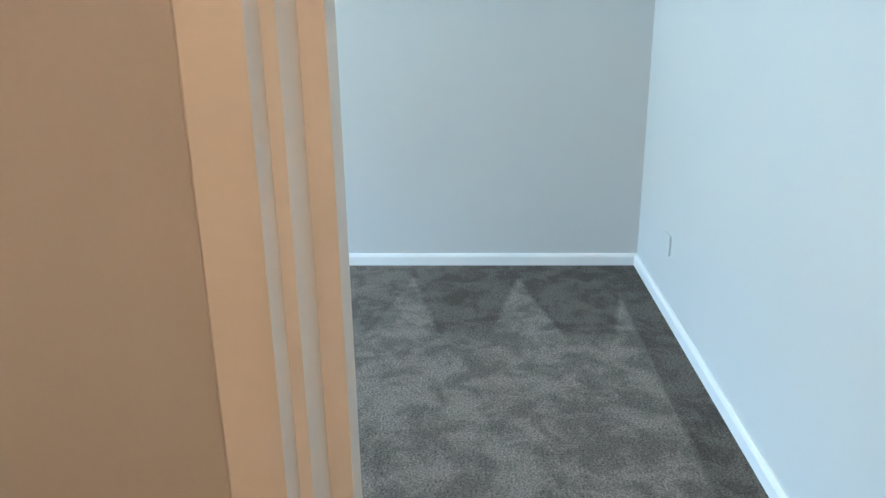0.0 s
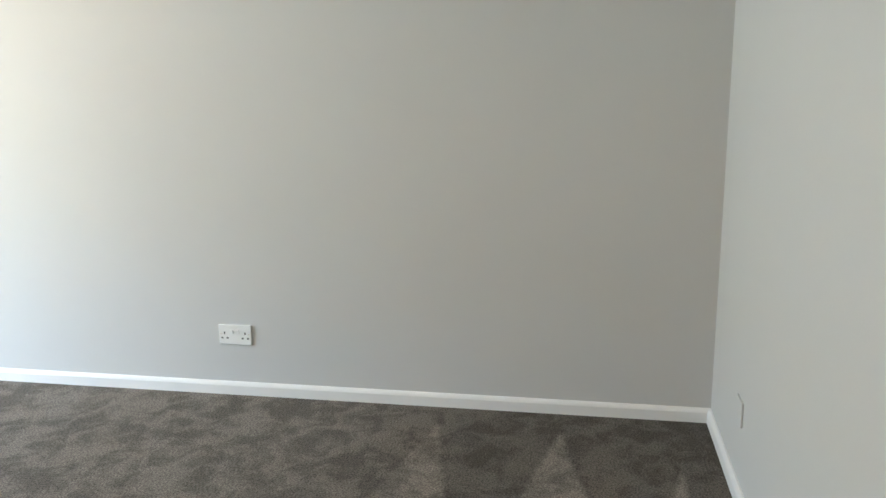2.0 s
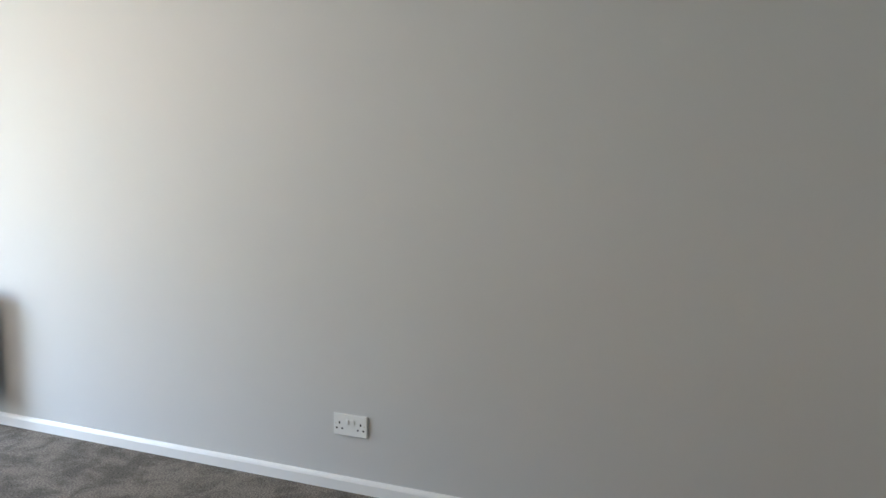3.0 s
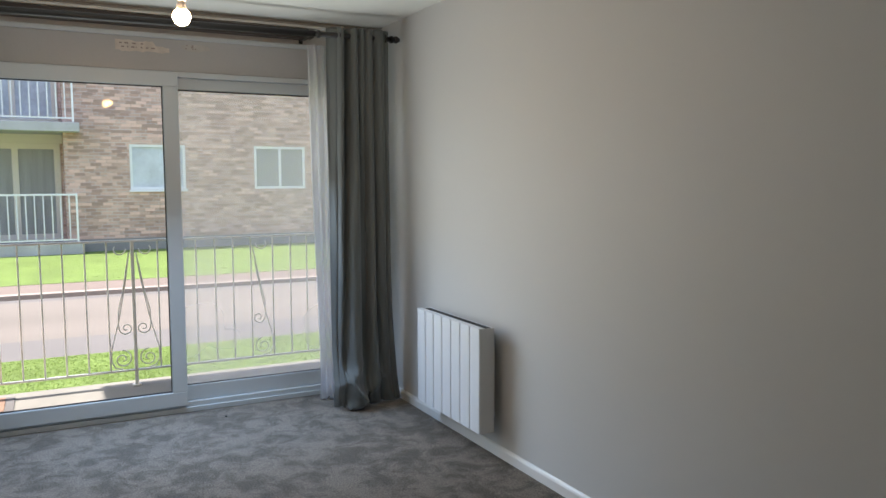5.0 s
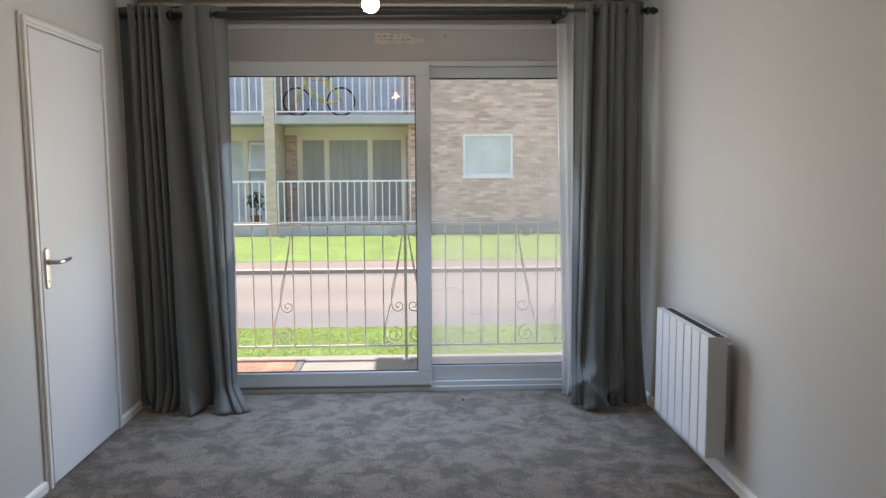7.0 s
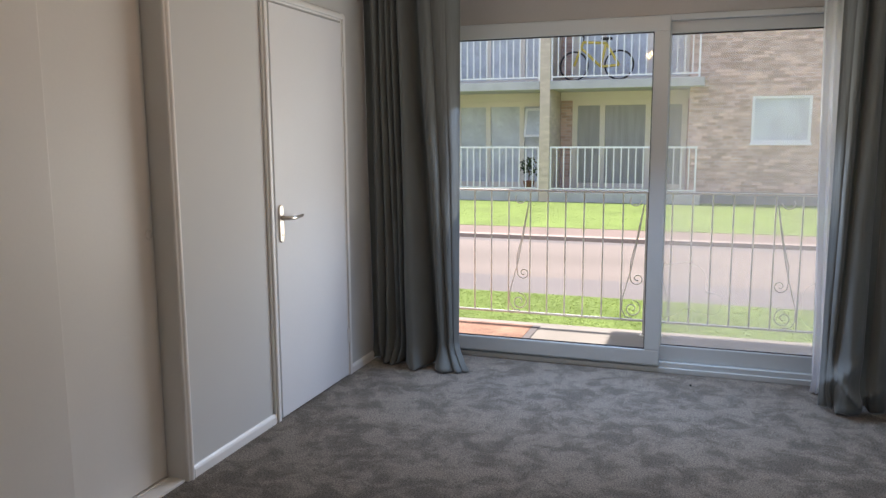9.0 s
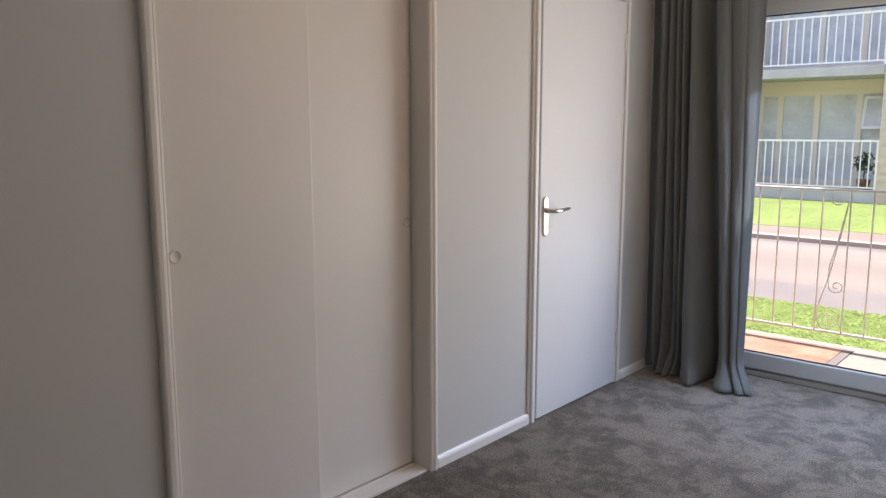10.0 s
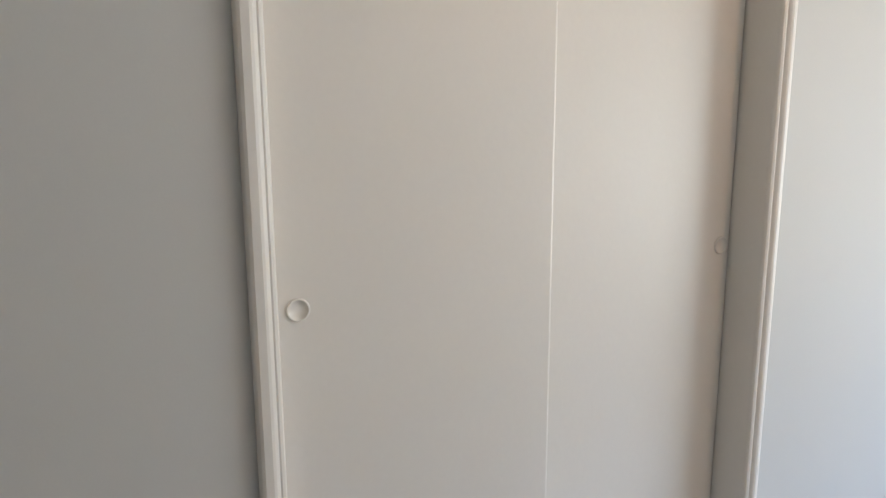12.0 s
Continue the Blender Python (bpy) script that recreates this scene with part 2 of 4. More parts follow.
_tr, _mx = _t.nodes.new("ShaderNodeBsdfTranslucent"), _t.nodes.new("ShaderNodeMixShader")
_tr.inputs[0].default_value, _mx.inputs[0].default_value = (0.24, 0.33, 0.075, 1), 0.5
_t.links.new(_t.nodes["Principled BSDF"].outputs[0], _mx.inputs[1]), _t.links.new(_tr.outputs[0], _mx.inputs[2]), _t.links.new(_mx.outputs[0], _t.nodes["Material Output"].inputs[0])
M_ROAD = mat("worn_asphalt", (0.205, 0.178, 0.158), 0.9, spread=0.16, coarse=0.8, fine=90, bump=0.4, depth=0.004, stretch=(0.25, 1.2, 1), spec=0.15)
M_PATH = mat("footpath_asphalt", (0.165, 0.152, 0.147), 0.9, spec=0.15, spread=0.14, coarse=0.8, fine=90, bump=0.4, depth=0.004)
M_PAVE = mat("far_footway", (0.19, 0.145, 0.125), 0.9, spread=0.15, coarse=1.2, fine=60, bump=0.3, depth=0.004)
M_KERB = mat("kerb_concrete", (0.34, 0.285, 0.25), 0.9, spread=0.12, coarse=2, fine=60, bump=0.3, depth=0.003)
M_SLAB = mat("balcony_concrete", (0.25, 0.23, 0.20), 0.9, spread=0.12, coarse=2.5, fine=60, bump=0.3, depth=0.003)
M_TERRA = mat("terracotta_paint", (0.27, 0.155, 0.105), 0.9, spread=0.55, coarse=7, fine=60, bump=0.3, depth=0.003)
M_RAIL = mat("railing_paint", (0.80, 0.78, 0.74), 0.5, spread=0.15, coarse=8, fine=90, bump=0.1, depth=0.001)
M_BRICK = brick_material()
M_LOOSE = mat("facing_brick", (0.60, 0.42, 0.36), 0.9, spread=0.30, coarse=3, fine=60, bump=0.3, depth=0.003, island=0.8)
M_CREAMFR = mat("cream_window_frame", (0.80, 0.73, 0.65), 0.5, spread=0.05)
M_WHITEFR = mat("far_white_paint", (0.82, 0.83, 0.86), 0.5, spread=0.04)
M_FARSLAB = mat("far_concrete", (0.45, 0.45, 0.46), 0.9, spread=0.2, coarse=2, fine=20, bump=0.3, depth=0.004)
M_PLINTH = mat("plinth_render", (0.30, 0.29, 0.28), 0.9, spread=0.1, coarse=2, fine=20)
M_PIER = mat("pale_pier_brick", (0.56, 0.47, 0.39), 0.9, spread=0.22, coarse=3, fine=26, bump=0.3, depth=0.004, stretch=(1, 1, 4))
M_ROOF = mat("roof_felt", (0.10, 0.10, 0.10), 0.9, spread=0.1)
M_YELLOW = mat("yellow_paint", (0.60, 0.46, 0.10), 0.4, spread=0.05)
M_TYRE = mat("tyre_rubber", (0.025, 0.025, 0.028), 0.8, spread=0.1)
M_LEAF = mat("shrub_leaf", (0.03, 0.06, 0.02), 0.6, spread=0.4, island=0.6)
M_POT = mat("clay_pot", (0.25, 0.13, 0.08), 0.85, spread=0.1)


# ---------------------------------------------------------------- building helpers
def box(bm, lo, hi, bevel=0.0, seg=2):
    lo, hi = Vector(lo), Vector(hi)
    r = bmesh.ops.create_cube(bm, size=1.0)
    vs = r["verts"]
    c, s = (lo + hi) / 2, hi - lo
    for v in vs:
        v.co = Vector((v.co.x * s.x, v.co.y * s.y, v.co.z * s.z)) + c
    if bevel:
        es = list({e for v in vs for e in v.link_edges})
        bmesh.ops.bevel(bm, geom=es, offset=bevel, segments=seg, affect="EDGES", profile=0.5)
    return bm


def tube(bm, pts, r, sides=8, closed=False, caps=True):
    """A round bar along a run of points; r is one radius or one for each point."""
    pts = [Vector(p) for p in pts]
    n = len(pts)
    rad = r if isinstance(r, (list, tuple)) else [r] * n
    rings, side = [], None
    for i, p in enumerate(pts):
        a = pts[i - 1] if (i or closed) else p
        b = pts[(i + 1) % n] if (i < n - 1 or closed) else p
        d = (b - a).normalized()
        if side is None:
            side = d.orthogonal().normalized()
        side = (side - d * side.dot(d)).normalized()
        up = d.cross(side)
        rings.append([bm.verts.new(p + (side * math.cos(2 * math.pi * k / sides) + up * math.sin(2 * math.pi * k / sides)) * rad[i]) for k in range(sides)])
    for i in range(n if closed else n - 1):
        A, B = rings[i], rings[(i + 1) % n]
        for k in range(sides):
            bm.faces.new((A[k], A[(k + 1) % sides], B[(k + 1) % sides], B[k]))
    if caps and not closed:
        bm.faces.new(rings[0][::-1])
        bm.faces.new(rings[-1])
    return bm


def lathe(bm, prof, centre, axis="z", sides=28):
    """Turns a profile of (radius, height) round an axis through centre."""
    c = Vector(centre)
    rings = []
    for r, h in prof:
        ring = []
        for k in range(sides):
            a = 2 * math.pi * k / sides
            u, v = r * math.cos(a), r * math.sin(a)
            ring.append(bm.verts.new(c + (Vector((u, v, h)) if axis == "z" else Vector((h, u, v)) if axis == "x" else Vector((u, h, v)))))
        rings.append(ring)
    for A, B in zip(rings, rings[1:]):
        for k in range(sides):
            bm.faces.new((A[k], A[(k + 1) % sides], B[(k + 1) % sides], B[k]))
    bm.faces.new(rings[0][::-1])
    bm.faces.new(rings[-1])
    return bm


def prism(bm, outline, z0, z1):
    """An upright prism over an outline in plan."""
    lo = [bm.verts.new((x, y, z0)) for x, y in outline]
    hi = [bm.verts.new((x, y, z1)) for x, y in outline]
    n = len(outline)
    for i in range(n):
        bm.faces.new((lo[i], lo[(i + 1) % n], hi[(i + 1) % n], hi[i]))
    bm.faces.new(lo[::-1])
    bm.faces.new(hi)
    return bm


def mesh_object(name, bm, material, smooth=False):
    bmesh.ops.recalc_face_normals(bm, faces=bm.faces[:])
    me = bpy.data.meshes.new(name)
    bm.to_mesh(me)
    bm.free()
    me.materials.append(material)
    if smooth:
        for f in me.polygons:
            f.use_smooth = True
    return new(name, me)


def thing(name, label, category, base, group="", kind=""):
    ob = new(name)
    ob.empty_display_size = 0.1
    ob.location = base
    return tagged(ob, label, category, group, kind)


def part(name, bm, material, parent, label="", smooth=False):
    ob = mesh_object(name, bm, material, smooth)
    ob.parent = parent
    if parent.type == "EMPTY":
        ob.matrix_parent_inverse = Matrix.Translation(parent.location).inverted()
    return tagged(ob, label) if label else ob


def structure(name, bm, material, label, category, smooth=False):
    return tagged(mesh_object(name, bm, material, smooth), label, category, kind="structure")


def boxes(*items, bevel=0.0):
    bm = bmesh.new()
    for lo, hi in items:
        box(bm, lo, hi, bevel)
    return bm


# ---------------------------------------------------------------- plan (metres)
W, S, H = 2.972, -5.215, 2.365          # room: west wall at x = 0, window wall near y = 0.1
T = 0.12                                # wall thickness
WIN = 0.10                              # room face of the window frame
PART = 0.0                              # room face of the partition with the entrance
STEP = -3.74
D0, D1 = -1.242, -0.517                 # cupboard door
C0, C1 = -3.031, -1.968                 # wardrobe opening
HX = -1.75                              # far wall of the hall

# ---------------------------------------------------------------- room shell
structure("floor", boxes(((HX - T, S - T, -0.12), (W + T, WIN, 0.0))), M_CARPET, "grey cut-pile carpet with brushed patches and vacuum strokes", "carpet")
structure("ceiling", boxes(((HX - T, S - T, H), (W + T, 0.30, H + 0.15))), M_CEIL, "plain off-white painted ceiling", "ceiling")
structure("wall_east", boxes(((W, S - T, 0.0), (W + T, 0.30, H))), M_WALL, "pale grey painted wall with radiator and socket", "wall")
structure("wall_south", boxes(((HX, S - T, 0.0), (W, S, H))), M_WALL, "pale grey painted end wall", "wall")
structure("wall_west", boxes(
    ((-T, STEP, 0.0), (0.0, C0 - 0.010, H)), ((-T, C0 - 0.010, 2.080), (0.0, C1 + 0.010, H)), ((-T, C1 + 0.010, 0.0), (0.0, D0 - 0.045, H)),
    ((-T, D0 - 0.045, 2.03), (0.0, D1 + 0.04, H)), ((-T, D1 + 0.04, 0.0), (0.0, 0.30, H))), M_WALL, "pale grey painted wall with wardrobe and cupboard door", "wall")
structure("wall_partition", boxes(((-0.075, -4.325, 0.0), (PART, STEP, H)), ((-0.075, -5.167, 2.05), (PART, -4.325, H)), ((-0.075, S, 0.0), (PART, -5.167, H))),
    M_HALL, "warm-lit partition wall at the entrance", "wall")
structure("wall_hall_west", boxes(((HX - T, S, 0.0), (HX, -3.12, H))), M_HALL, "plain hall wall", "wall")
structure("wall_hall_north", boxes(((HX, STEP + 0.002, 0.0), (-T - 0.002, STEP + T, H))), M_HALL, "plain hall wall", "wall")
structure("wall_cupboard", boxes(((-0.80, STEP + T, 0.0), (-0.72, 0.30, H)), ((-0.72, -1.62, 0.0), (-T, -1.55, H)), ((-0.72, 0.20, 0.0), (-T, 0.30, H))), M_WALL, "plain cupboard walls behind closed doors", "wall")
structure("wall_north", boxes(
    ((0.0, WIN + 0.02, 0.0), (0.14, 0.30, H)), ((2.86, WIN + 0.02, 0.0), (W, 0.30, H)), ((0.14, WIN + 0.02, 2.225), (2.86, 0.30, H))), M_WALL, "narrow painted wall round the patio window", "wall")


def skirting(name, a, b, inward, tall=0.056):
    """A painted skirting board along a wall from a to b, with a sloped top edge."""
    a, b, n = Vector((*a, 0)), Vector((*b, 0)), Vector((*inward, 0))
    prof = ((0.0, 0.0), (0.015, 0.0), (0.015, tall - 0.015), (0.011, tall - 0.006), (0.005, tall), (0.0, tall))
    bm = bmesh.new()
    A = [bm.verts.new(a + n * d + Vector((0, 0, z))) for d, z in prof]
    B = [bm.verts.new(b + n * d + Vector((0, 0, z))) for d, z in prof]
    for i in range(len(prof)):
        j = (i + 1) % len(prof)
        bm.faces.new((A[i], A[j], B[j], B[i]))
    bm.faces.new(A[::-1])
    bm.faces.new(B)
    return structure(name, bm, M_GLOSS, "low white gloss-painted skirting board", "skirting")


skirting("baseboard_east", (W, S), (W, WIN), (-1, 0))
skirting("baseboard_south", (PART, S), (W - 0.015, S), (0, 1))
skirting("baseboard_west", (0, C1 + 0.042), (0, D0 - 0.061), (1, 0), 0.048)
skirting("baseboard_corner", (0, D1 + 0.060), (0, WIN), (1, 0), 0.048)

# entrance door lining: stepped posts and head
def lining(sign, y):
    """Stepped lining post at one side of the entrance; sign points away from the opening."""
    f = lambda d: y + sign * d
    return [(-0.080, f(0.0235)), (-0.080, f(0.055)), (-0.0755, f(0.058)), (-0.0755, f(0.0405)), (0.0005, f(0.0405)), (0.0005, f(0.058)), (0.012, f(0.056)), (0.030, f(0.006)), (0.030, f(0.0)),
            (-0.004, f(0.0)), (-0.004, f(0.0155)), (-0.052, f(0.0155)), (-0.052, f(0.0235))]


bm = bmesh.new()
prism(bm, lining(1, -4.366), 0, 2.03)
prism(bm, lining(-1, -5.126), 0, 2.03)
box(bm, (-0.088, -5.18, 2.031), (0.028, -4.312, 2.049), 0.003)
structure("door_frame_entrance", bm, M_JAMB, "cream-painted stepped door lining at the room entrance", "door frame")

# ---------------------------------------------------------------- patio window
win = thing("window_1", "white uPVC sliding patio window, closed, one pane hazy with dust and painted-in reflections", "window", (1.5, WIN, 0), kind="structure")
X0, X1, XM = 0.14, 2.86, 1.618
part("window_frame", boxes(
    ((X0, WIN, 0.0), (X1, 0.20, 0.030)), ((X0, WIN + 0.012, 0.030), (X1, 0.20, 0.060)),
    ((X0, WIN + 0.01, 1.985), (X1, 0.20, 2.015)), ((X0, WIN, 0.060), (X0 + 0.05, 0.20, 1.985)), ((X1 - 0.05, WIN, 0.060), (X1, 0.20, 1.985)), bevel=0.003), M_UPVC, win)
sash = part("sliding_sash", boxes(
    ((X0 + 0.055, 0.085, 0.045), (1.702, 0.135, 0.132)), ((X0 + 0.055, 0.085, 1.928), (1.702, 0.135, 2.008)),
    ((X0 + 0.055, 0.085, 0.132), (X0 + 0.135, 0.135, 1.928)), ((XM, 0.085, 0.132), (1.702, 0.135, 1.928)), bevel=0.004), M_UPVC, win)
part("gasket", boxes(
    ((X0 + 0.135, 0.104, 0.132), (XM, 0.110, 0.139)), ((X0 + 0.135, 0.104, 1.921), (XM, 0.110, 1.928)),
    ((XM - 0.006, 0.104, 0.139), (XM, 0.110, 1.921))), M_GASKET, sash, "black rubber gasket")
pane = part("pane", boxes(((X0 + 0.135, 0.112, 0.132), (XM, 0.116, 1.928))), M_GLASS_L, sash, "clear glass pane")
pane.visible_shadow = False
fixed = part("fixed_sash", boxes(
    ((1.66, 0.140, 0.062), (X1 - 0.052, 0.185, 0.152)), ((1.66, 0.140, 1.918), (X1 - 0.052, 0.185, 1.984)),
    ((1.66, 0.140, 0.152), (1.706, 0.185, 1.918)), ((X1 - 0.13, 0.140, 0.152), (X1 - 0.052, 0.185, 1.918)), bevel=0.004), M_UPVC, win)
part("gasket", boxes(
    ((1.706, 0.152, 0.152), (X1 - 0.13, 0.158, 0.158)), ((1.706, 0.152, 1.910), (X1 - 0.13, 0.158, 1.918))), M_GASKET, fixed, "black rubber gasket")
pane = part("pane", boxes(((1.706, 0.160, 0.152), (X1 - 0.13, 0.164, 1.918))), M_GLASS_R, fixed, "glass pane with dust and reflections painted in as haze")
pane.visible_shadow = False
part("header_panel", boxes(((X0, WIN + 0.022, 2.017), (X1, 0.20, 2.200)), bevel=0.002), M_HEADER, win, "grey painted header panel")
part("header_trim", boxes(((X0, WIN + 0.004, 2.200), (X1, 0.20, 2.226)), bevel=0.004), M_UPVC, win, "white trim strip")

# torn paper sticker on the header panel
st = thing("torn_sticker", "torn brown paper sticker remnant on the header panel", "sticker", (1.52, WIN + 0.02, 2.11))
bm = bmesh.new()
rr = random.Random(4)
top = [(1.379 + i * 0.018, 2.180 - rr.random() * 0.010 - (0.026 if i > 11 else 0)) for i in range(17)]
bot = [(x, 2.112 + rr.random() * 0.010) for x, z in reversed(top)]
ring = [bm.verts.new((x, WIN + 0.0195, z)) for x, z in top + bot]
bm.faces.new(ring)
ex = bmesh.ops.extrude_face_region(bm, geom=bm.faces[:])
for v in [g for g in ex["geom"] if isinstance(g, bmesh.types.BMVert)]:
    v.co.y += 0.0035
part("paper", bm, M_PAPER, st)
for row, (x0, x1, z) in enumerate(((1.400, 1.540, 2.160), (1.410, 1.590, 2.139))):
    x = x0
    while x < x1:
        w = rr.uniform(0.004, 0.022)
        part("print_bar", boxes(((x, WIN + 0.0182, z - 0.0035), (x + w, WIN + 0.0222, z + 0.0035))), M_INK, st, "dark worn print mark")
        x += w + rr.uniform(0.006, 0.030)
scrap = thing("torn_scrap", "small torn paper scrap with worn print on the header panel", "sticker", (1.81, WIN + 0.02, 2.15))
bm = bmesh.new()
ring = [bm.verts.new((1.812 + (0.078 + 0.012 * rr.random()) * math.cos(a), WIN + 0.0195, 2.158 + (0.016 + 0.008 * rr.random()) * math.sin(a))) for a in (2 * math.pi * k / 14 for k in range(14))]
bm.faces.new(ring)
ex = bmesh.ops.extrude_face_region(bm, geom=bm.faces[:])
for v in [g for g in ex["geom"] if isinstance(g, bmesh.types.BMVert)]:
    v.co.y += 0.0035
part("paper", bm, M_SCRAP, scrap)
for i in range(6):
    x, z = rr.uniform(1.755, 1.845), rr.choice((2.151, 2.160, 2.169))
    part("print_bar", boxes(((x, WIN + 0.0182, z - 0.003), (x + rr.uniform(0.005, 0.014), WIN + 0.0222, z + 0.003))), M_INK, scrap, "dark worn print mark")

# ---------------------------------------------------------------- curtains
ROD_Y, ROD_Z = -0.235, 2.215


def pole_z(x):
    """The pole climbs a little towards the east wall."""
    return 2.207 + 0.0105 * x


rod = thing("curtain_rod", "black metal telescopic curtain pole across the window", "curtain pole", (1.5, ROD_Y, ROD_Z))
bm = bmesh.new()
tube(bm, [(0.03, ROD_Y, pole_z(0.03)), (2.42, ROD_Y, pole_z(2.42))], 0.019, 14)
part("thick_pole", bm, M_BLACK, rod, smooth=True)
bm = bmesh.new()
tube(bm, [(2.41, ROD_Y, pole_z(2.41)), (2.925, ROD_Y, pole_z(2.925))], 0.0155, 14)
part("thin_pole", bm, M_BLACK, rod, smooth=True)
bm = bmesh.new()
lathe(bm, [(0.006, 0), (0.02, 0.002), (0.022, 0.018), (0.016, 0.026), (0.012, 0.036), (0.004, 0.040)], (2.922, ROD_Y, pole_z(2.925)), "x", 16)
part("finial", bm, M_BLACK, rod, smooth=True)
for bx in (2.445, 2.905):
    bm = bmesh.new()
    tube(bm, [(bx - 0.007, ROD_Y, pole_z(bx)), (bx + 0.007, ROD_Y, pole_z(bx))], 0.022, 14)
    box(bm, (bx - 0.005, ROD_Y + 0.0, pole_z(bx) + 0.012), (bx + 0.005, WIN + 0.02, pole_z(bx) + 0.022), 0.002)
    box(bm, (bx - 0.012, WIN + 0.006, pole_z(bx) - 0.004), (bx + 0.012, WIN + 0.0195, pole_z(bx) + 0.040), 0.003)
    part("bracket", bm, M_BLACK, rod)


# dark head rail left on the wall above the window
hr = thing("head_rail", "dark brown wooden batten fixed above the window head", "batten", (1.5, WIN, 2.25))
bm = bmesh.new()
box(bm, (0.02, WIN - 0.050, 2.252), (2.478, WIN + 0.0195, 2.312), 0.004)
part("batten", bm, M_BATTEN, hr)
part("end_cap", boxes(((2.479, WIN - 0.046, 2.262), (2.512, WIN + 0.0195, 2.294)), bevel=0.003), M_BATTEN, hr)
part("upper_bead", boxes(((0.02, WIN - 0.030, 2.320), (2.96, WIN + 0.0195, 2.338)), bevel=0.005), M_CEIL, hr, "off-white painted bead")
for i in range(4):
    bm = bmesh.new()
    lathe(bm, [(0.004, 0.0), (0.004, -0.002), (0.002, -0.003)], (0.55 + i * 0.58, WIN - 0.050, 2.282), "y", 10)
    part("screw", bm, M_METAL, hr, "small metal screw head")


def ease(v):
    return v * v * (3 - 2 * v)


def drape(folds, x_top, x_bot, seed, top, y_bot, bulge=None, per=26, nv=120, flare=0.0, puddle=0.06, y_top=ROD_Y - 0.024, spread=0.0):
    """Hanging cloth built from authored folds.
    folds: for each boundary (share of the width at the top, at the hem, set-back at the top, at the hem), with the depth of the fold that follows it (top, hem)."""
    bm = bmesh.new()
    grid = []
    for j in range(nv + 1):
        s = j / nv                       # 0 at the top, 1 at the hem
        w = ease(s) * 0.55 + s * 0.45
        row = []
        for i in range(len(folds) - 1):
            a, b = folds[i], folds[i + 1]
            for k in range(per + (1 if i == len(folds) - 2 else 0)):
                v = k / per
                u0, u1 = a[0] * (1 - w) + a[1] * w, b[0] * (1 - w) + b[1] * w
                u = u0 + (u1 - u0) * v
                back = (a[2] * (1 - w) + a[3] * w) * (1 - ease(v)) + (b[2] * (1 - w) + b[3] * w) * ease(v)
                depth = a[4] * (1 - w) + a[5] * w
                depth *= 1 + 0.35 * noise.noise((i * 3.7, s * 2.6, seed))
                x = (x_top[0] + (x_top[1] - x_top[0]) * u) * (1 - w) + (x_bot[0] + (x_bot[1] - x_bot[0]) * u) * w
                x += spread * max(0.0, s - 0.62) ** 2 * max(0.0, u - 0.55)
                x += 0.010 * noise.noise((i * 1.9 + v * 0.6, s * 2.2, seed + 3)) * (0.2 + s) * math.sin(math.pi * min(max(u, 0.0), 1.0))
                z = top * (1 - s)
                swell = depth * math.sin(math.pi * v) ** 0.75
                if bulge:
                    bx, bz, br, bd = bulge
                    swell *= 1 - 0.8 * math.exp(-(((x - bx) / (br * 1.2)) ** 2 + ((z - bz) / br) ** 2))
                y = y_top * (1 - s) + y_bot * s + back - swell
                y += (0.006 + 0.016 * s) * noise.noise((u * 6 - s * 1.5, s * 2.4, seed)) + 0.007 * s * noise.noise((u * 19 - s * 6, s * 8, seed + 5))
                y += 0.0018 * noise.noise((u * 60, s * 26, seed + 9))
                if flare and u > 0.80 and s > 0.93:
                    q = (u - 0.80) / 0.20 * ((s - 0.93) / 0.07) ** 1.5
                    x += flare * q
                    y -= 0.04 * q
                if bulge:
                    q = math.exp(-(((x - bx) / br) ** 2 + ((z - bz) / (br * 0.9)) ** 2))
                    p1, p2 = 13 * (x - bx) + 10 * (z - bz) + 0.3, 11 * (x - bx) - 15 * (z - bz) + 1.7
                    y -= bd * q * (0.62 + 0.52 * (1 - abs(math.sin(p1))) ** 2 + 0.46 * (1 - abs(math.sin(p2))) ** 2)
                    x -= 0.02 * q
                low = max(0.0, 1 - z / 0.16)  # the hem buckles on the carpet
                y -= puddle * low ** 1.5 * (0.55 + 1.4 * noise.noise((u * 5, 3.1, seed)))
                x += 0.045 * low * low * noise.noise((u * 6, 8.3, seed))
                z = max(z + 0.014 * low * (0.8 + 1.5 * noise.noise((u * 9, s * 10, seed))), 0.004 + 0.012 * low * abs(noise.noise((u * 9, 1.7, seed))))
                row.append(bm.verts.new((min(max(x, 0.004), W - 0.020), y, z)))
        grid.append(row)
    for A, B in zip(grid, grid[1:]):
        for i in range(len(A) - 1):
            bm.faces.new((A[i], A[i + 1], B[i + 1], B[i]))
    return bm


def curtain(label, base, bm, material=M_CURTAIN, rings=(), name="curtain", group="curtains"):
    c = thing(name, label, "curtain", base, group)
    cl = part("cloth", bm, material, c, smooth=True)
    md = cl.modifiers.new("cloth_thickness", "SOLIDIFY")
    md.thickness = 0.003
    for x in rings:
        b = bmesh.new()
        pts = [(x, ROD_Y + 0.026 * math.cos(a), pole_z(x) + 0.026 * math.sin(a)) for a in (2 * math.pi * k / 18 for k in range(18))]
        tube(b, pts, 0.005, 6, closed=True)
        part("eyelet", b, M_BLACK, c, "dark metal eyelet", smooth=True)
    return c


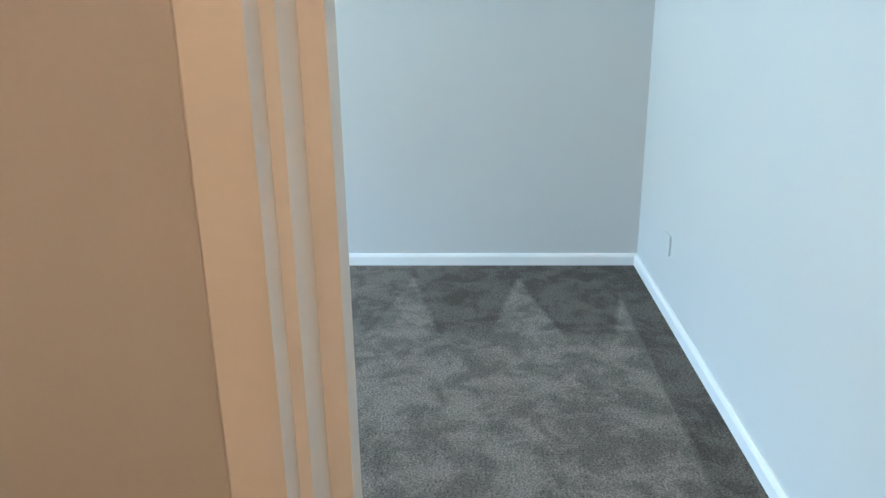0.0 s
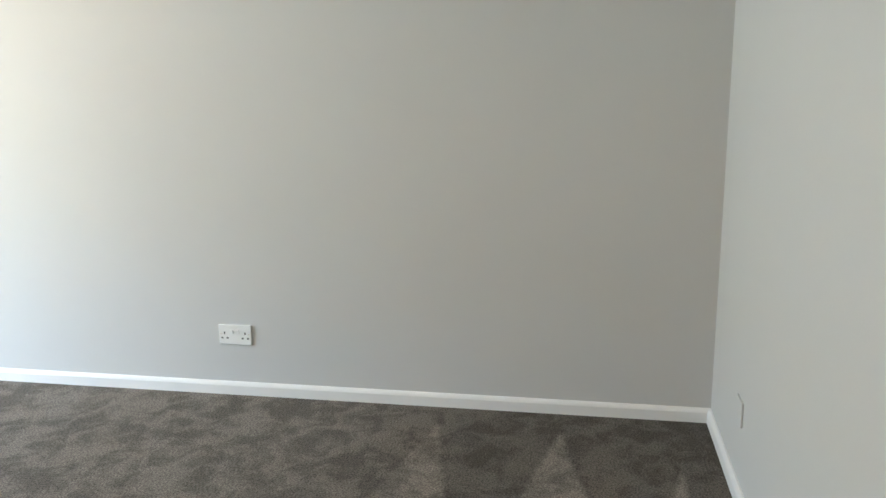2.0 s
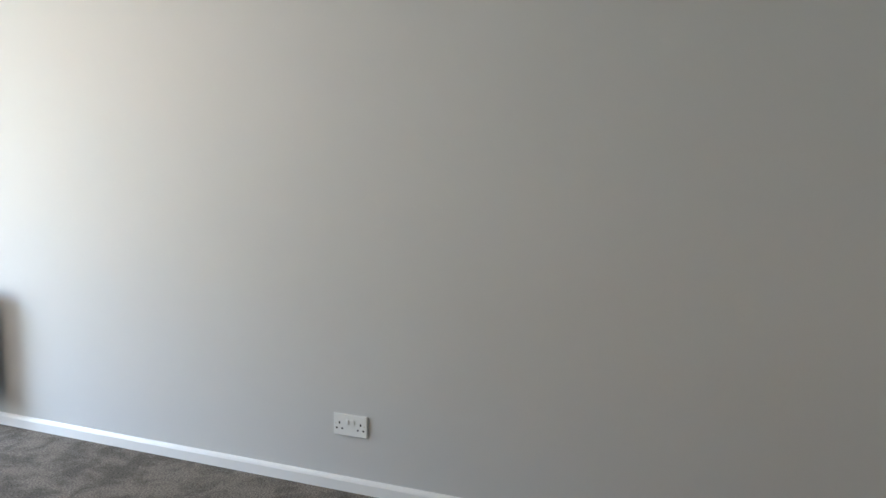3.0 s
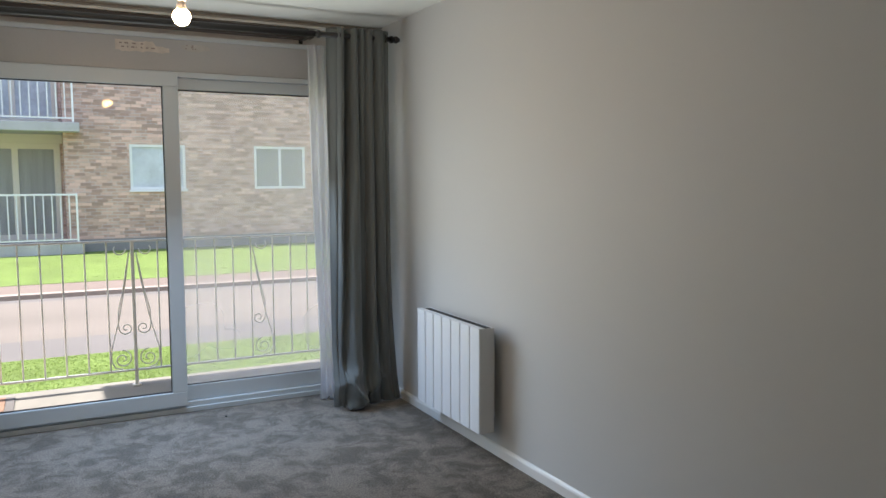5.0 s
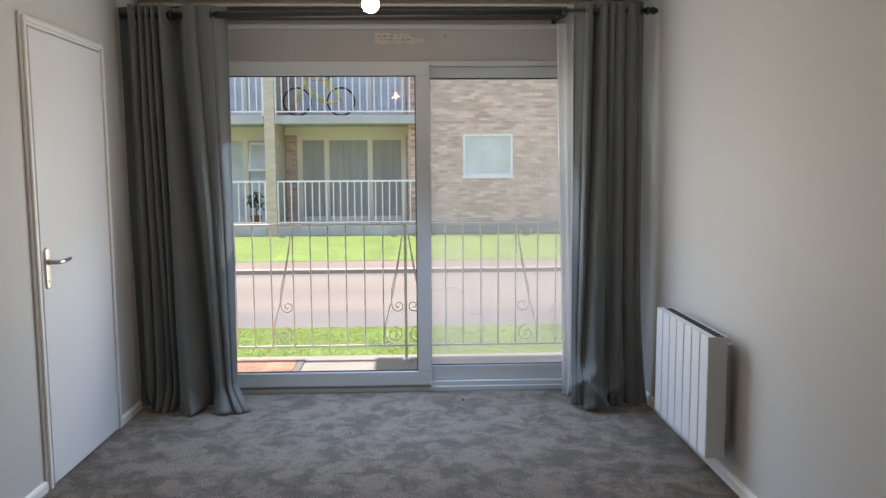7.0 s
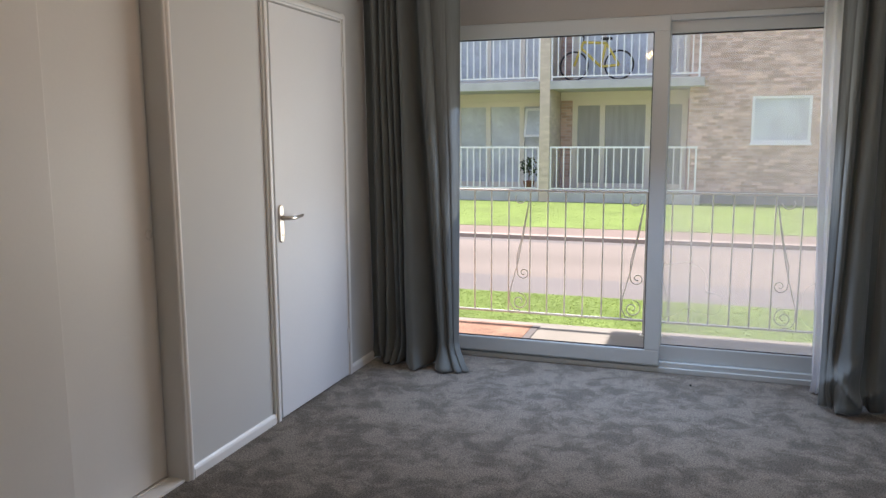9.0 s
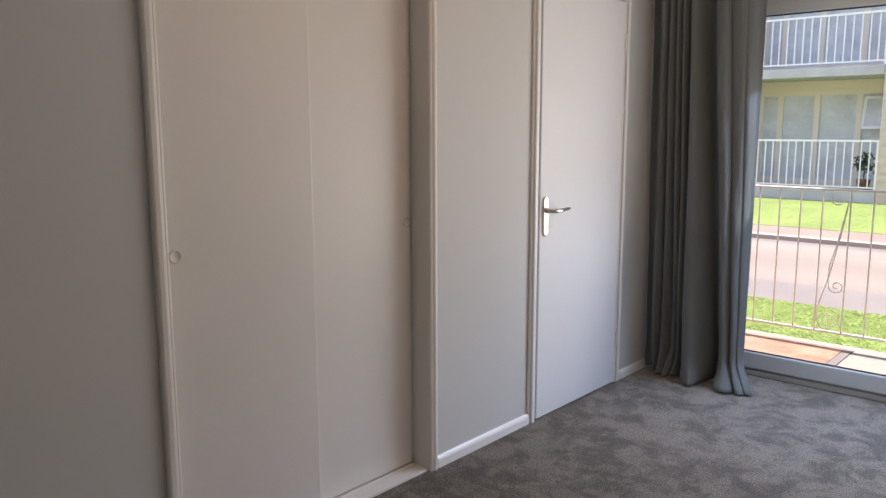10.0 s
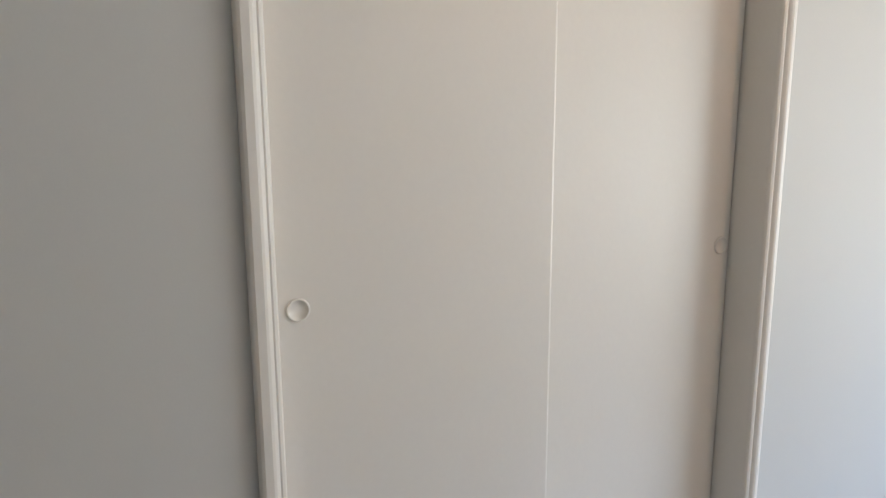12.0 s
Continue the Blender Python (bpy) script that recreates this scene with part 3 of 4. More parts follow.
WEST_FOLDS = ((0.0, 0.0, 0.060, 0.090, 0.0, 0.0), (0.10, 0.07, 0.045, 0.080, 0.062, 0.070), (0.195, 0.17, 0.038, 0.085, 0.048, 0.062), (0.255, 0.26, 0.036, 0.095, 0.046, 0.034),
              (0.315, 0.34, 0.036, 0.100, 0.056, 0.066), (0.380, 0.42, 0.046, 0.062, 0.074, 0.125), (0.480, 0.73, 0.056, 0.090, -0.040, -0.014), (0.580, 0.785, 0.038, 0.065, 0.050, 0.072),
              (0.74, 0.905, -0.002, 0.016, 0.014, 0.036), (0.875, 0.96, 0.004, 0.018, 0.0, 0.014), (1.0, 1.0, 0.060, 0.055, 0.0, 0.0))
EAST_FOLDS = ((0.0, 0.0, 0.065, 0.055, -0.004, 0.010), (0.135, 0.06, 0.022, 0.020, 0.034, 0.030), (0.255, 0.13, 0.022, 0.015, -0.046, 0.004), (0.345, 0.17, 0.022, 0.010, 0.046, 0.075),
              (0.47, 0.47, 0.020, 0.035, 0.030, -0.020), (0.58, 0.54, 0.018, 0.040, 0.030, 0.055), (0.73, 0.74, 0.026, 0.050, 0.026, 0.036), (0.90, 0.90, 0.006, 0.040, 0.008, 0.024), (1.0, 1.0, 0.025, 0.055, 0.0, 0.0))
NET_FOLDS = tuple((k / 7, k / 7, 0.0, 0.0, 0.014 if k % 2 else -0.012, 0.020 if k % 2 else -0.014) for k in range(8))
curtain("long grey blackout curtain gathered beside the wall, hem on the carpet", (0.3, ROD_Y, 0),
        drape(WEST_FOLDS, (0.004, 0.592), (0.004, 0.572), 3, 2.262, -0.215, flare=0.075, puddle=0.085), rings=(0.16, 0.30, 0.515))
curtain("long grey blackout curtain beside the radiator, hem bunched on the carpet", (2.75, ROD_Y, 0),
        drape(EAST_FOLDS, (2.505, 2.885), (2.505, 2.905), 11, 2.282, -0.265, bulge=(2.645, 0.13, 0.140, 0.150), puddle=0.020, spread=0.75), rings=(2.57, 2.70, 2.86))
net = curtain("narrow white net curtain gathered at the window edge", (2.55, -0.05, 0),
        drape(NET_FOLDS, (2.435, 2.60), (2.490, 2.62), 21, 2.20, -0.03, per=10, nv=40, puddle=0.02, y_top=-0.05), M_NET, name="net_curtain", group="")

# ---------------------------------------------------------------- radiator
rad = thing("electric_radiator", "white wall-mounted electric panel radiator with ribbed front", "radiator", (2.89, -1.07, 0.137))
RY0, RY1, RZ0, RZ1 = -1.420, -0.717, 0.138, 0.664
part("casing", boxes(((2.868, RY0 + 0.004, RZ0 + 0.008), (2.922, RY1 - 0.004, RZ1 - 0.010)), bevel=0.004), M_RADSIDE, rad, "light grey casing")
pitch = (RY1 - RY0) / 7
for i in range(7):
    y0 = RY0 + i * pitch
    bm = bmesh.new()
    prism(bm, [(2.868, y0), (2.8390, y0), (2.8378, y0 + 0.003), (2.8375, y0 + pitch * 0.35), (2.8380, y0 + pitch * 0.70), (2.8410, y0 + pitch - 0.006), (2.8425, y0 + pitch), (2.868, y0 + pitch)], RZ0, RZ1)
    part("front_rib", bm, M_RAD, rad)
part("side_panel", boxes(((2.842, RY0 - 0.004, RZ0), (2.922, RY0, RZ1)), bevel=0.0015), M_RADSIDE, rad)
part("top_grille", boxes(*[((2.874, RY0 + 0.02 + k * 0.049, RZ1 - 0.010), (2.918, RY0 + 0.055 + k * 0.049, RZ1 - 0.004)) for k in range(14)]), M_DARK, rad, "dark slots of the top grille")
part("top_edge", boxes(((2.868, RY0, RZ1 - 0.010), (2.873, RY1, RZ1 - 0.001)), ((2.918, RY0, RZ1 - 0.010), (2.922, RY1, RZ1 - 0.001))), M_RAD, rad)
for y0 in (RY0 + 0.07, RY1 - 0.10):
    part("wall_bracket", boxes(((2.922, y0, RZ0 + 0.05), (W, y0 + 0.03, RZ1 - 0.05))), M_RADSIDE, rad, "grey steel wall bracket")


# ---------------------------------------------------------------- sockets
def socket(label, m):
    """A double switched socket, face towards -x, plate centre at the origin."""
    s = thing("double_socket", label, "wall socket", (0, 0, 0), "wall sockets")
    part("face_plate", boxes(((-0.010, -0.073, -0.043), (0.0, 0.073, 0.043)), bevel=0.003), M_PLASTIC, s)
    for sy in (-1, 1):
        part("rocker", boxes(((-0.0135, sy * 0.013 - 0.0065, 0.004), (-0.009, sy * 0.013 + 0.0065, 0.022)), bevel=0.001), M_PLASTIC, s)
        part("earth_hole", boxes(((-0.0106, sy * 0.046 - 0.003, 0.002), (-0.0099, sy * 0.046 + 0.003, 0.012))), M_DARK, s, "dark pin hole")
        for q in (-1, 1):
            part("pin_hole", boxes(((-0.0106, sy * 0.046 + q * 0.012 - 0.004, -0.018), (-0.0099, sy * 0.046 + q * 0.012 + 0.004, -0.0115))), M_DARK, s, "dark pin hole")
        part("screw", boxes(((-0.0106, sy * 0.062 - 0.002, 0.001), (-0.0099, sy * 0.062 + 0.002, 0.005))), M_METAL, s, "small metal screw")
    s.matrix_basis = m
    return s


sock = socket("white plastic double switched wall socket above the skirting", pose(W, -3.286, 0.268))
bp_ = thing("blank_plate", "painted-over blank wall plate above the skirting", "wall plate", (2.448, S, 0.278))
part("face_plate", boxes(((2.405, S, 0.238), (2.491, S + 0.007, 0.318)), bevel=0.002), M_WALL, bp_)

# ---------------------------------------------------------------- cupboard door
door = thing("door_1", "white flush painted cupboard door, closed, with lever handle", "door", (0.0, (D0 + D1) / 2, 0), kind="structure")
leaf = part("door_leaf", boxes(((-0.024, D0, 0.008), (0.016, D1 - 0.003, 1.972)), bevel=0.002), M_DOOR, door)
bm = bmesh.new()
for y0, y1 in ((D0 - 0.060, D0 - 0.014), (D1 + 0.006, D1 + 0.052)):
    box(bm, (0.0006, y0, 0.0), (0.012, y1, 2.026), 0.003)
    box(bm, (0.010, y0 + 0.010, 0.0), (0.024, y1 - 0.010, 2.015), 0.006, 3)
for y0, y1 in ((D0 - 0.044, D0 - 0.016), (D1 + 0.008, D1 + 0.039)):
    box(bm, (-0.06, y0, 0.0), (0.0, y1, 2.02), 0.001)
box(bm, (0.0006, D0 - 0.014, 1.981), (0.0118, D1 + 0.006, 2.0258), 0.003)
box(bm, (0.010, D0 - 0.024, 1.991), (0.0238, D1 + 0.016, 2.0148), 0.006, 3)
box(bm, (-0.06, D0 - 0.016, 1.979), (0.0, D1 + 0.008, 2.028), 0.001)
box(bm, (-0.06, D0 - 0.016, 0.0), (-0.028, D0 + 0.012, 1.978), 0.001)
part("door_frame", bm, M_GLOSS, door, "white gloss architrave")
HY, HZ = -1.203, 0.985
bm = bmesh.new()
ring = [(HY + 0.0205 * math.cos(a), c + 0.0205 * math.sin(a)) for c, a0 in ((1.0275, 0.0), (0.8885, math.pi)) for a in (a0 + math.pi * k / 10 for k in range(11))]
rows_ = [[bm.verts.new((x, HY + (y - HY) * g, 0.958 + (z - 0.958) * h)) for y, z in ring] for x, g, h in ((0.016, 1.0, 1.0), (0.0225, 1.0, 1.0), (0.0252, 0.90, 0.975), (0.026, 0.72, 0.93))]
for A, B in zip(rows_, rows_[1:]):
    for k in range(len(ring)):
        bm.faces.new((A[k], A[(k + 1) % len(ring)], B[(k + 1) % len(ring)], B[k]))
bm.faces.new(rows_[0][::-1])
bm.faces.new(rows_[-1])
plate = part("handle_plate", bm, M_METAL, leaf, "satin nickel backplate")
bm = bmesh.new()
tube(bm, [(0.024, HY, HZ), (0.042, HY, HZ), (0.058, HY + 0.004, HZ), (0.065, HY + 0.018, HZ), (0.066, HY + 0.05, HZ - 0.002), (0.065, HY + 0.125, HZ + 0.003)], [0.013, 0.010, 0.010, 0.010, 0.009, 0.0075], 12)
part("lever", bm, M_METAL, leaf, "satin nickel lever", smooth=True)
bm = bmesh.new()
lathe(bm, [(0.0065, 0.0), (0.0065, 0.002), (0.003, 0.003)], (0.0255, HY, 0.905), "x", 12)
part("keyhole_cover", bm, M_METAL, leaf)
part("hinge", boxes(((0.012, D1 - 0.004, 1.74), (0.022, D1 + 0.010, 1.82)), bevel=0.002), M_GLOSS, door)
part("hinge", boxes(((0.012, D1 - 0.004, 0.20), (0.022, D1 + 0.010, 0.28)), bevel=0.002), M_GLOSS, door)

# ---------------------------------------------------------------- built-in wardrobe
wd = thing("wardrobe", "built-in wardrobe with two cream sliding doors, closed", "wardrobe", (0.0, -2.5, 0))


def trim_post(sign, y, wide):
    """Rounded casing of the wardrobe opening; sign points away from the opening."""
    f = lambda d: y + sign * d
    return [(-0.119, f(0.0)), (0.003, f(0.0)), (0.008, f(0.001)), (0.012, f(0.004)), (0.014, f(0.009)), (0.0135, f(0.012)), (0.016, f(0.015)), (0.0185, f(0.019)), (0.020, f(0.024)), (0.0195, f(wide - 0.008)), (0.017, f(wide - 0.003)), (0.012, f(wide)), (0.0006, f(wide)), (0.0006, f(0.0085)), (-0.119, f(0.0085))]


bm = bmesh.new()
prism(bm, trim_post(1, C1, 0.038), 0.0, 2.075)
part("casing_post", bm, M_CREAM, wd, "cream moulded casing")
bm = bmesh.new()
prism(bm, trim_post(-1, C0, 0.045), 0.0, 2.075)
part("casing_post", bm, M_CREAM, wd, "cream moulded casing")
part("casing_head", boxes(((-0.115, C0 - 0.034, 2.04), (0.010, C1 + 0.034, 2.074)), bevel=0.003), M_CREAM, wd)
part("bottom_track", boxes(((-0.12, C0 + 0.001, 0.0), (-0.002, C1 - 0.001, 0.011)), ((-0.078, C0 + 0.001, 0.011), (-0.072, C1 - 0.001, 0.014)), bevel=0.0012), M_CREAM, wd, "cream painted bottom track")
bm = bmesh.new()
EDGE = -2.484
prism(bm, [(-0.068, C0 + 0.004), (-0.038, C0 + 0.004), (-0.038, EDGE - 0.005), (-0.0388, EDGE - 0.002), (-0.041, EDGE), (-0.068, EDGE)], 0.016, 2.038)
pl = part("sliding_door", bm, M_CREAM, wd)
pr = part("sliding_door", boxes(((-0.114, -2.56, 0.016), (-0.086, C1 - 0.002, 2.038)), bevel=0.002), M_CREAM, wd)
for pnl, px, py, pz in ((pl, -0.038, -2.988, 0.992), (pr, -0.086, -1.994, 1.000)):
    bm = bmesh.new()
    lathe(bm, [(0.0205, 0.0), (0.0205, 0.0022), (0.0185, 0.0034), (0.0165, 0.0028), (0.0155, 0.0004), (0.0005, 0.0002)], (px, py, pz), "x", 30)
    part("finger_pull", bm, M_CREAM, pnl, "round recessed finger pull", smooth=True)

# ---------------------------------------------------------------- pendant lamp
pen = thing("pendant_lamp", "bare warm bulb hanging on a white cord, lit", "lamp", (1.455, -1.67, H))
BX, BY, BZ = 1.455, -1.67, 1.975
bm = bmesh.new()
lathe(bm, [(0.045, 0.0), (0.045, -0.008), (0.030, -0.020), (0.006, -0.026)], (BX, BY, H), "z", 24)
part("ceiling_rose", bm, M_PLASTIC, pen, smooth=True)
bm = bmesh.new()
tube(bm, [(BX, BY, H - 0.02), (BX, BY, BZ + 0.115)], 0.003, 8)
part("cord", bm, M_PLASTIC, pen)
bm = bmesh.new()
lathe(bm, [(0.005, 0.125), (0.013, 0.118), (0.0165, 0.10), (0.0165, 0.060), (0.014, 0.053)], (BX, BY, BZ), "z", 20)
part("lamp_holder", bm, M_PLASTIC, pen, smooth=True)
bm = bmesh.new()
lathe(bm, [(0.012, 0.052), (0.0150, 0.046), (0.0165, 0.032), (0.0205, 0.0242)], (BX, BY, BZ), "z", 24)
part("bulb_neck", bm, M_PLASTIC, pen, "white plastic neck of the bulb", smooth=True)
bm = bmesh.new()
lathe(bm, [(0.0315 * math.cos(a), 0.0315 * math.sin(a)) for a in (0.86, 0.6, 0.3, 0.0, -0.35, -0.7, -1.05, -1.35, -1.52)], (BX, BY, BZ), "z", 24)
part("bulb", bm, M_BULB, pen, "glowing warm bulb", smooth=True)

# hall lamp behind the entrance
hl = thing("hall_lamp", "warm globe lamp on the hall ceiling, lit", "lamp", (-0.95, -4.55, H))
bm = bmesh.new()
lathe(bm, [(0.07, 0.0), (0.07, -0.02), (0.02, -0.03)], (-0.95, -4.55, H), "z", 24)
part("base", bm, M_PLASTIC, hl, smooth=True)
bm = bmesh.new()
lathe(bm, [(0.03, -0.028)] + [(0.09 * math.cos(a), -0.11 + 0.09 * math.sin(a)) for a in (1.1, 0.7, 0.3, -0.1, -0.5, -0.9, -1.3, -1.5)], (-0.95, -4.55, H), "z", 24)
part("globe", bm, M_HALLBULB, hl, "glowing globe", smooth=True)

# a crumb on the carpet
bm = bmesh.new()
bmesh.ops.create_icosphere(bm, subdivisions=1, radius=0.007, matrix=Matrix.Translation((1.885, -0.10, 0.004)))
tagged(mesh_object("crumb", bm, M_DARK), "tiny dark crumb lying on the carpet", "crumb")

# ---------------------------------------------------------------- outside: ground, road, balcony
G = -0.25                                # lawn level
def strip(name, y0, y1, z, material, label, category, x0=-60, x1=60, thick=0.3):
    return structure(name, boxes(((x0, y0, z - thick), (x1, y1, z))), material, label, category)


bm = bmesh.new()
bmesh.ops.create_grid(bm, x_segments=40, y_segments=40, size=900, matrix=Matrix.Translation((0, 0, G - 0.10)))
structure("ground", bm, M_GRASS, "grassy ground reaching the horizon", "ground")
strip("lawn_near", 0.9, 3.30, G, M_GRASS, "bright mown lawn beside the road", "lawn")
strip("pavement_near", 3.302, 4.30, G - 0.012, M_PATH, "grey asphalt footway along the lawn", "pavement")
strip("road", 4.302, 7.30, G - 0.03, M_ROAD, "pale worn asphalt road", "road")
strip("gutter", 7.302, 7.62, G - 0.035, M_PATH, "dark gutter channel along the kerb", "gutter")
strip("kerb", 7.622, 7.80, G + 0.03, M_KERB, "pale concrete kerb", "kerb")
strip("pavement_far", 7.802, 8.90, G + 0.015, M_PAVE, "brown asphalt footway", "pavement")
strip("lawn_far", 8.902, 40.0, G + 0.02, M_GRASS, "bright mown lawn before the flats", "lawn")


def turf(name, y0, y1, z, count, seed, x0=-7, x1=10, tall=0.05):
    """Short blades over a stretch of lawn."""
    r = np.random.RandomState(seed)
    base = np.column_stack((r.uniform(x0, x1, count), r.uniform(y0, y1, count), np.full(count, z)))
    a, h, w = r.uniform(0, 2 * np.pi, count), r.uniform(0.5, 1.0, count) * tall, r.uniform(0.003, 0.007, count)
    side = np.column_stack((np.cos(a), np.sin(a), np.zeros(count))) * w[:, None]
    tip = base + np.column_stack((r.normal(0, 0.02, count), r.normal(0, 0.02, count), h))
    co = np.stack((base - side, base + side, tip), 1).reshape(-1, 3)
    me = bpy.data.meshes.new(name)
    me.from_pydata(co.tolist(), [], np.arange(count * 3).reshape(-1, 3).tolist())
    me.materials.append(M_BLADE)
    return tagged(new(name, me), "short mown grass blades", "grass", kind="stuff")


turf("grass_near", 1.45, 3.29, G, 60000, 2, -3, 6, 0.011)
turf("grass_far", 8.92, 14.3, G + 0.02, 45000, 5, -7, 12, 0.012)

SLAB = -0.085
structure("balcony_floor", boxes(((-2.6, 0.202, SLAB - 0.15), (4.2, 1.40, SLAB))), M_SLAB, "grey concrete balcony slab", "balcony")
structure("balcony_patch", boxes(((-0.6, 0.42, SLAB), (0.70, 1.30, SLAB + 0.006))), M_TERRA, "worn terracotta-red painted patch of the balcony floor", "floor paint")
# a narrow cast shadow, laid on the slab as a dark raised strip
structure("balcony_shadow_strip", boxes(((0.703, 0.42, SLAB), (0.755, 1.30, SLAB + 0.005))), M_PATH, "dark grey strip standing for a cast shadow across the balcony floor", "joint")
structure("threshold", boxes(((0.10, 0.20, SLAB), (2.90, 0.30, -0.005))), M_SLAB, "concrete window threshold", "threshold")
structure("facade_own", boxes(((-9, 0.205, -0.3), (-0.005, 0.42, 5.4)), ((2.98, 0.205, -0.3), (12, 0.42, 5.4)), ((-0.005, 0.305, 2.26), (2.98, 0.42, 5.4)), ((-9, -6, 5.4), (12, 0.42, 5.6))), M_BRICK, "brick outer wall of this block", "facade")
structure("balcony_above", boxes(((-0.71, 0.425, 2.62), (4.2, 1.40, 2.80))), M_SLAB, "concrete balcony slab of the storey above", "balcony")


def spiral(cx, cz, r0, turns, start, direction, y, n=26, shrink=0.18):
    pts = []
    for i in range(n + 1):
        f = i / n
        a = start + direction * turns * 2 * math.pi * f
        r = r0 * (1 - f * (1 - shrink))
        pts.append((cx + r * math.cos(a), y, cz + r * math.sin(a)))
    return pts


RY, RT, RB = 1.25, 0.962, 0.028
rail = thing("balcony_railing", "wrought-iron balcony railing with scrolls, faded grey paint", "railing", (1.5, RY, SLAB))
part("top_rail", boxes(((-2.5, RY - 0.02, RT - 0.008), (4.1, RY + 0.02, RT + 0.006)), bevel=0.002), M_RAIL, rail)
part("bottom_rail", boxes(((-2.5, RY - 0.015, RB - 0.006), (4.1, RY + 0.015, RB + 0.006)), bevel=0.002), M_RAIL, rail)
bars = [0.115, 0.247, 0.380, 0.515, 0.680, 0.812, 0.945, 1.080, 1.220, 1.360, 1.700, 1.835, 1.968, 2.105, 2.237, 2.372, 2.540, 2.680, 2.812]
for k in range(1, 17):
    bars += [0.115 - 0.133 * k] + ([2.812 + 0.133 * k] if k < 9 else [])
for x in sorted(bars):
    bm = bmesh.new()
    tube(bm, [(x, RY, RB), (x, RY, RT - 0.004)], 0.0056, 6)
    part("bar", bm, M_RAIL, rail, smooth=True)
for x in (-1.5, 1.530):
    bm = bmesh.new()
    box(bm, (x - 0.011, RY - 0.011, SLAB), (x + 0.011, RY + 0.011, RT - 0.006), 0.002)
    box(bm, (x - 0.028, RY - 0.028, SLAB), (x + 0.028, RY + 0.028, SLAB + 0.008), 0.002)
    part("post", bm, M_RAIL, rail)


def scroll(pts):
    bm = bmesh.new()
    tube(bm, pts, 0.0042, 6)
    part("scroll", bm, M_RAIL, rail, smooth=True)


def half_panel(xi, s, w):
    """Scrollwork of one half panel: xi is the upright beside which it hangs, s the side, w the width."""
    out = xi + s * w
    scroll([(xi + s * 0.012, RY, 0.88), (xi + s * w * 0.28, RY, 0.66), (xi + s * w * 0.60, RY, 0.40), (out - s * 0.006, RY, 0.18), (out - s * 0.004, RY, 0.10), (out - s * 0.03, RY, 0.05), (xi + s * w * 0.5, RY, 0.040)])
    c = xi + s * w * 0.30
    if s > 0:
        lead = [(xi + 0.016, RY, 0.86), (xi + w * 0.38, RY, 0.62), (xi + w * 0.62, RY, 0.46), (c + 0.052, RY, 0.36)]
        scroll(lead + spiral(c, 0.335, 0.050, 1.4, 0.3, -1, RY))
    else:
        lead = [(xi - 0.016, RY, 0.86), (xi - w * 0.38, RY, 0.62), (xi - w * 0.62, RY, 0.46), (c - 0.052, RY, 0.36)]
        scroll(lead + spiral(c, 0.335, 0.050, 1.4, math.pi - 0.3, 1, RY))
    scroll(spiral(xi + s * w * 0.5, 0.112, 0.066, 1.5, math.pi / 2, s, RY))
    scroll(spiral(xi + s * w * 0.5, 0.905, 0.045, 0.6, math.pi if s > 0 else 0, s, RY, shrink=0.7))


half_panel(0.680, -1, 0.160)
half_panel(1.519, -1, 0.155)
half_panel(1.541, 1, 0.155)
half_panel(2.375, 1, 0.160)

# ---------------------------------------------------------------- block of flats across the road
FY, GY, BY0 = 14.6, 15.55, 14.15          # brick face, recessed glazing, balcony front
ST = 2.65                                 # storey height
flats = thing("apartment_building", "buff brick block of flats with white balconies across the road", "building", (2, FY, G))
WL, WR, WZ0, WZ1 = 2.80, 4.04, 1.17, 2.22   # small casement
VL, VR = 5.68, 6.98


def wall_with_holes(x0, x1, z0, z1, holes, y0, y1):
    """Brick wall built from pieces round rectangular openings."""
    bm = bmesh.new()
    xs = sorted({x0, x1, *[h[0] for h in holes], *[h[1] for h in holes]})
    for a, b in zip(xs, xs[1:]):
        col = sorted([(h[2], h[3]) for h in holes if h[0] <= a and h[1] >= b])
        z = z0
        for c, d in col:
            if c > z:
                box(bm, (a, y0, z), (b, y1, c))
            z = d
        if z1 > z:
            box(bm, (a, y0, z), (b, y1, z1))
    return bm


holes = []
for k in range(2):
    holes += [(WL, WR, WZ0 + k * ST, WZ1 + k * ST), (VL, VR, WZ0 + k * ST, WZ1 + k * ST)]
TOPZ = 2 * ST + 0.25
part("brick_wall", wall_with_holes(1.50, 14.0, 0.05, TOPZ, holes, FY, FY + 0.3), M_BRICK, flats)
part("side_wall", boxes(((1.44, FY + 0.005, 0.05), (1.499, GY + 0.3, TOPZ))), M_BRICK, flats)
part("plinth", boxes(((-12, FY - 0.02, G - 0.2), (14.0, FY + 0.28, 0.048))), M_PLINTH, flats, "grey rendered plinth")
part("roof", boxes(((-12, BY0 - 0.1, TOPZ), (14.2, GY + 6, TOPZ + 0.25))), M_ROOF, flats)
part("back_wall", boxes(((-12, GY + 0.31, G), (14, GY + 0.6, TOPZ))), M_BRICK, flats)

